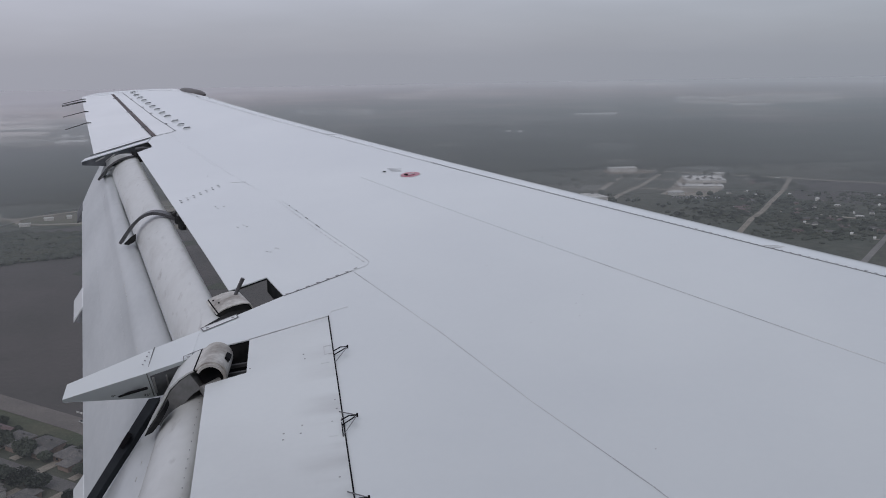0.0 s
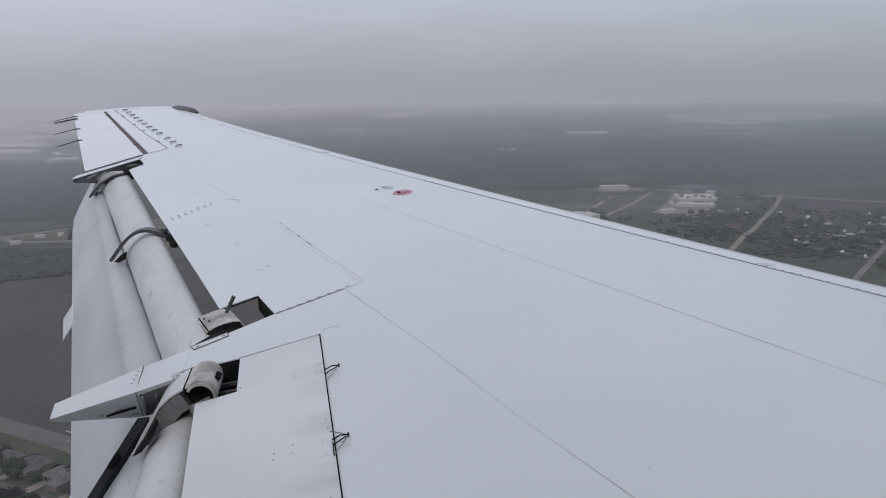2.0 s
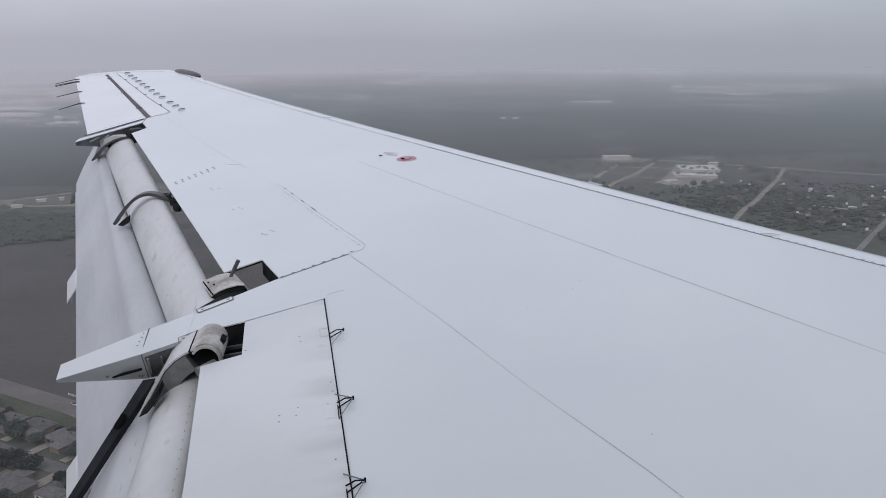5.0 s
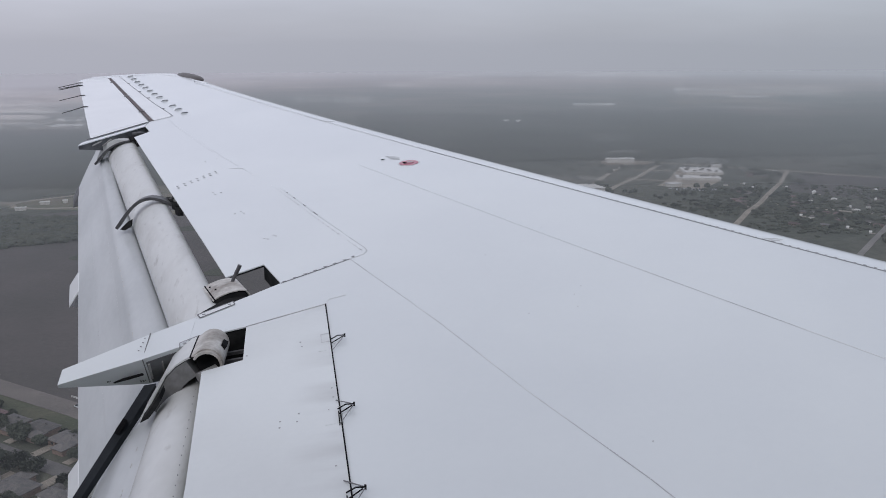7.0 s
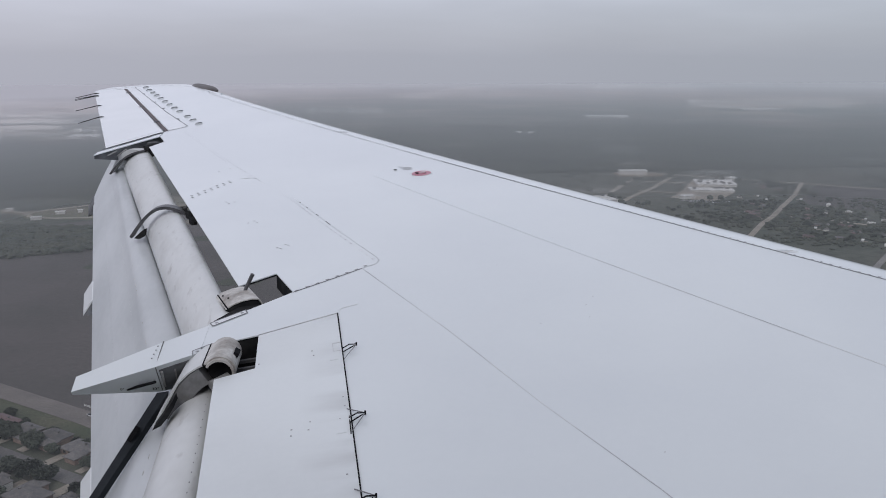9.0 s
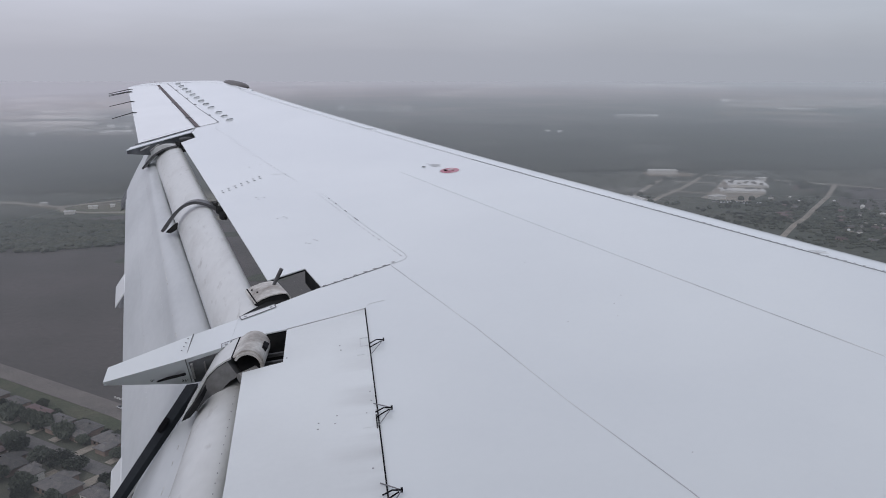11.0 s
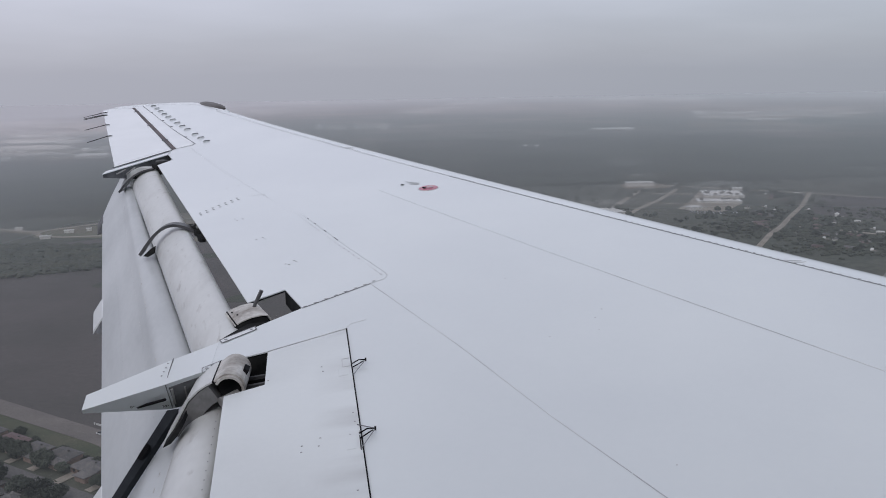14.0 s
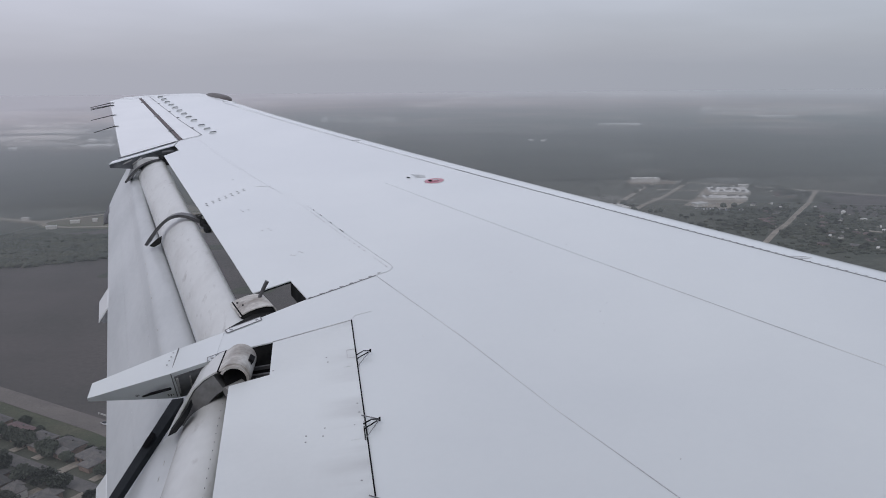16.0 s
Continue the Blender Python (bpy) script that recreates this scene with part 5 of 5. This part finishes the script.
def hall(w, d, eave, ridge, x, y, turn, label, roof=M_ROOFW):
    """A long hall with a pitched roof."""
    ob = thing("far_hall", label, "building", "halls in the mist", at=(x, y, GZ))
    ob.rotation_euler = (0, 0, radians(turn))
    part("wall", box(bmesh.new(), (0, 0, eave / 2), (w, d, eave)), M_WALLW, ob)
    a, b = w / 2 + 0.5, d / 2 + 0.8
    loops = [[Vector((s * a, -b, eave)), Vector((s * a, -b, eave + 0.4)), Vector((s * a, 0, ridge)), Vector((s * a, b, eave + 0.4)), Vector((s * a, b, eave))] for s in (-1, 1)]
    part("roof", loft(loops), roof, ob, "pale metal pitched roof")


rng = random.Random(21)
# stretches of works and town along the far land: from, to, how many, how long, how deep a belt
BELTS = ((1190, 2690, 1300, 2650, 6, 46, 20), (1139, 3051, 1631, 2910, 14, 40, 160), (1163, 4509, 1666, 4319, 22, 90, 420), (590, 2420, 690, 2395, 3, 45, 20),
         (270, 1925, 310, 1910, 2, 20, 20), (-1080, 2066, -688, 2001, 34, 15, 260), (-1433, 3200, -1100, 3000, 56, 32, 560), (-1250, 2650, -1000, 2600, 22, 24, 260),
         (-700, 1960, -692, 1962, 1, 74, 4), (60, 3620, 240, 3520, 8, 60, 120), (-240, 2740, 0, 2690, 7, 50, 80), (300, 4200, 620, 4100, 12, 70, 300),
         (-900, 3900, -420, 3800, 18, 70, 500), (-560, 4700, -200, 4500, 10, 80, 400))
for x0, y0, x1, y1, count, size, belt in BELTS:
    for k in range(count):
        t = (k + rng.uniform(0.1, 0.9)) / count
        hall(size * rng.uniform(0.5, 1.3), size * rng.uniform(0.3, 0.6), min(size * 0.35, rng.uniform(6, 11)) * (1 if belt > 30 else 0.45), min(size * 0.6, rng.uniform(11, 16)) * (1 if belt > 30 else 0.55), x0 + (x1 - x0) * t + rng.uniform(-8, 8), y0 + (y1 - y0) * t + rng.uniform(-0.5, 0.5) * belt,
             rng.choice((-14, -6, 4, 76, 84)), "far pale works hall fading in the mist", M_ROOFW if belt < 30 or k % 3 == 0 else M_CONC)
for k, (x0, y0, x1, y1, count, size, belt) in enumerate(BELTS):
    if belt >= 80:
        patch((x0 + x1) / 2, (y0 + y1) / 2, math.hypot(x1 - x0, y1 - y0) * 0.55, belt * 0.5, math.atan2(y1 - y0, x1 - x0), 60 + k, "bare_land", M_GRASS, "dull bare land round far buildings", "bare land", 0.16 + 0.004 * k)
rng = random.Random(52)
for x0, y0, x1, y1, count in ((-1433, 3250, -900, 2950, 30), (-1200, 2250, -680, 2080, 12), (-1250, 2700, -850, 2560, 18), (-900, 3950, -200, 3800, 22), (1139, 3051, 1731, 2880, 16), (200, 3700, 1500, 3500, 24), (300, 4300, 1666, 4300, 18)):
    for k in range(count):
        t = rng.random()
        patch(x0 + (x1 - x0) * t, y0 + (y1 - y0) * t + rng.uniform(-160, 160), rng.uniform(25, 120), rng.uniform(16, 60), rng.uniform(-0.35, 0.2), 200 + k, "bare_land", (M_SAND, M_CONC, M_SAND, M_EARTH)[k % 4],
              "pale cleared lot in the far town", "bare land", 0.42 + 0.004 * k)
# fields and clearings of the middle distance
rng = random.Random(33)
for k in range(26):
    y = rng.uniform(1750, 3600)
    x = rng.uniform(-0.45, 0.62) * y
    patch(x, y, rng.uniform(40, 150), rng.uniform(14, 40), rng.uniform(-0.5, 0.3), 90 + k, "clearing", (M_GRASS, M_EARTH, M_TRACK)[k % 3], "dull clearing in the far woods", "clearing", 0.30 + 0.004 * k)


# ---- water tower of the suburb ----
def water_tower(x, y):
    ob = thing("water_tower", "white water tower on a tall concrete stem", "water tower", at=(x, y, GZ))
    part("stem", tube([(0, 0, 0), (0, 0, 8), (0, 0, 34)], 4.6, sides=20, r2=3.6), M_WALLW, ob, smooth=True)
    prof = ((3.6, 33), (7.6, 36), (8.0, 37), (8.0, 46), (7.4, 47), (0.3, 48.2))
    part("tank", loft([[(r * math.cos(a), r * math.sin(a), z) for a in (k * math.tau / 24 for k in range(24))] for r, z in prof]), M_ROOFW, ob, smooth=True)


water_tower(-905, 760)

# ---- cars in the yard ----
def car(x, y, turn):
    ob = thing("car", "parked car on a pale yard", "car", "cars in the yard", at=(x, y, GZ + 0.2))
    ob.rotation_euler = (0, 0, radians(turn))
    bm = bmesh.new()
    prism(bm, [(-2.2, -0.9, 0.35), (2.2, -0.9, 0.35), (2.2, 0.9, 0.35), (-2.2, 0.9, 0.35)], [(-2.1, -0.85, 0.95), (2.0, -0.85, 0.85), (2.0, 0.85, 0.85), (-2.1, 0.85, 0.95)])
    part("body", bm, M_CAR, ob)
    bm = bmesh.new()
    prism(bm, [(-1.7, -0.8, 0.93), (1.0, -0.8, 0.90), (1.0, 0.8, 0.90), (-1.7, 0.8, 0.93)], [(-1.2, -0.65, 1.45), (0.3, -0.65, 1.45), (0.3, 0.65, 1.45), (-1.2, 0.65, 1.45)])
    part("cabin", bm, M_GLASSD, ob)
    for sx in (-1.35, 1.35):
        for sy in (-0.85, 0.85):
            part("wheel", tube([(sx, sy - 0.1, 0.33), (sx, sy + 0.1, 0.33)], 0.33, sides=10), M_TYRE, ob)
    return ob


first_car = car(305, 992, 70)
copy_thing(first_car, pose(*sub(-4, -2.5), GZ + 0.34, 0, 0, -36))
for k in range(30):
    copy_thing(first_car, pose(308 + (k % 15) * 3.6 + rng.uniform(-0.5, 0.5), 985 + (k // 15) * 9 - (k % 15) * 1.1, GZ + 0.2, 0, 0, 75 + rng.choice((0, 180))))
for k in range(18):
    x, y, turn, kind = spots[k * 5 % len(spots)]
    if not clear_of_streets(x - 4, y - 9, 9):
        continue
    copy_thing(first_car, pose(x - 4, y - 9, GZ + 0.4, 0, 0, turn + 90))


# ---- trees ----
def tree(seed, h, spread):
    r = random.Random(seed)
    ob = thing("tree", "dark green broad leafy tree beside the houses", "tree", "trees of the suburb")
    bm = tube([(0, 0, -0.2), (0.1, 0, h * 0.25), (0, 0.15, h * 0.55)], 0.35, sides=7, r2=0.18)
    clumps = []
    for k in range(7):
        a, rr = k * math.tau / 7 + r.uniform(-0.3, 0.3), spread * r.uniform(0.35, 0.7)
        tip = Vector((rr * math.cos(a), rr * math.sin(a), h * r.uniform(0.36, 0.66)))
        tube([(0, 0.1, h * 0.3), tip * 0.55 + Vector((0, 0, h * 0.15)), tip], 0.16, bm, sides=5, r2=0.05)
        clumps.append((tip, spread * r.uniform(0.35, 0.55)))
    clumps.append((Vector((0, 0, h * 0.70)), spread * 0.55))
    part("trunk", bm, M_BARK, ob)
    verts, faces = [], []
    for c, s in clumps:
        for _ in range(170):
            d = Vector((r.gauss(0, 1), r.gauss(0, 1), r.gauss(0, 0.8))).normalized() * s * r.uniform(0.5, 1.04)
            d.z *= 0.72
            p = c + d
            u = Vector((r.gauss(0, 1), r.gauss(0, 1), r.gauss(0, 0.5))).normalized() * r.uniform(0.3, 0.6)
            v = u.orthogonal().normalized() * r.uniform(0.25, 0.5)
            i = len(verts)
            verts += [p - u - v * 0.4, p + v, p + u, p - v]
            faces.append((i, i + 1, i + 2, i + 3))
    me = bpy.data.meshes.new("crown")
    me.from_pydata(verts, [], faces)
    me.materials.append(M_LEAF)
    crown = new("crown", me)
    crown.parent = ob
    return ob


trees = [tree(1, 6.0, 4.2), tree(2, 7.0, 4.8), tree(3, 5.0, 3.8)]
trees[0].matrix_basis = pose(-154, 350, GZ) @ Matrix.Scale(0.85, 4)
trees[1].matrix_basis = pose(-150, 348, GZ) @ Matrix.Scale(0.8, 4)
trees[2].matrix_basis = pose(-136, 377, GZ)
spots_t = [(-145, 344), (-147, 341), (-156, 346), (-139, 376), (-127, 363), (-127, 336), (-123, 338), (-123, 332), (-113, 326), (-112, 337), (-186, 364), (-150, 388)]
for x, y in GROVES:
    for k in range(7):
        spots_t.append((x + rng.gauss(0, 12), y + rng.gauss(0, 14)))
for k in range(30):
    spots_t.append((250 + rng.uniform(0, 110), 880 + rng.uniform(-60, 80)))
for k, (x, y) in enumerate(spots_t):
    if not clear_of_streets(x, y, 5.5) or near_lot(x, y, 10):
        continue
    s = rng.uniform(0.6, 1.05) if x > 0 else rng.uniform(0.6, 0.9)
    copy_thing(trees[k % 3], pose(x, y, GZ, 0, 0, rng.uniform(0, 360)) @ Matrix.Diagonal((s, s, s * rng.uniform(0.85, 1.1), 1)))


# large oaks between the houses of the suburb
for w in (19, 34, 53, 74, 100, 120, 140):
    for k in range(-13, 16):
        if rng.random() < 0.15:
            continue
        s = rng.uniform(1.1, 1.75) if w != 19 else rng.uniform(0.75, 1.1)
        x, y = sub(k * 13.5 + rng.uniform(-4, 4), w + rng.uniform(-3, 3))
        copy_thing(trees[rng.randrange(3)], pose(x, y, GZ, 0, 0, rng.uniform(0, 360)) @ Matrix.Diagonal((s, s, s * rng.uniform(0.9, 1.15), 1)))


# ---- woodland, far and near: one body of crowns each ----
def woodland(name, label, count, spread, size, seed, fine=1, gaps=-0.12, rise=0.75):
    r = random.Random(seed)
    bm = bmesh.new()
    bmesh.ops.create_icosphere(bm, subdivisions=fine, radius=1.0)
    bv = [v.co.copy() for v in bm.verts]
    bf = [tuple(v.index for v in f.verts) for f in bm.faces]
    bm.free()
    verts, faces = [], []
    while count:
        x, y = spread(r)
        if noise.noise(Vector((x * 0.004, y * 0.004, seed))) < gaps or not clear_of_streets(x, y, 7) or near_lot(x, y, 10):
            count -= 1
            continue
        s, i = size * r.uniform(0.6, 1.25), len(verts)
        for c in bv:
            q = r.uniform(0.75, 1.25)
            verts.append((x + c.x * s * q, y + c.y * s * q, GZ + s * 0.73 * rise + c.z * s * rise * q))
        faces += [tuple(i + k for k in f) for f in bf]
        count -= 1
    me = bpy.data.meshes.new(name)
    me.from_pydata(verts, [], faces)
    me.materials.append(M_WOOD)
    tagged(new(name, me), label, "woodland", kind="stuff")


woodland("near_wood", "dark green wood beside the streets", 1500, lambda r: (390 + 330 * r.random(), 520 + 180 * r.random()), 5.2, 3, 2)
woodland("far_wood", "dark green woods fading into mist", 7000, lambda r: (-60 + 1800 * r.random(), 1270 + 900 * r.random() ** 1.4), 7.5, 5, gaps=-0.45, rise=0.42)
woodland("far_wood", "dark green woods beyond the far road", 6500, lambda r: (-1000 + 940 * r.random(), 1110 + 760 * r.random()), 7.5, 6, gaps=-0.5, rise=0.42)
woodland("hedge_wood", "dark scattered scrub trees", 230, lambda r: (130 + 650 * r.random(), 940 + 330 * r.random()), 4.0, 8)


def in_groves(r):
    x, y = r.choice(GROVES)
    return x + r.gauss(0, 26), y + r.gauss(0, 26)


woodland("grove_wood", "dark green bushes and trees between the houses", 3600, in_groves, 2.9, 12, 1, rise=0.45)


def behind_field(r):
    """Between the far road and the bare field."""
    a = r.random()
    x = -620 + 290 * a
    return x, 772 + 30 * max(0.0, a - 0.72) / 0.28 + (175 + 25 * math.sin(a * 9)) * r.random()


woodland("field_wood", "dark green wood beyond the bare field", 2600, behind_field, 5.0, 17, 1, rise=0.42)
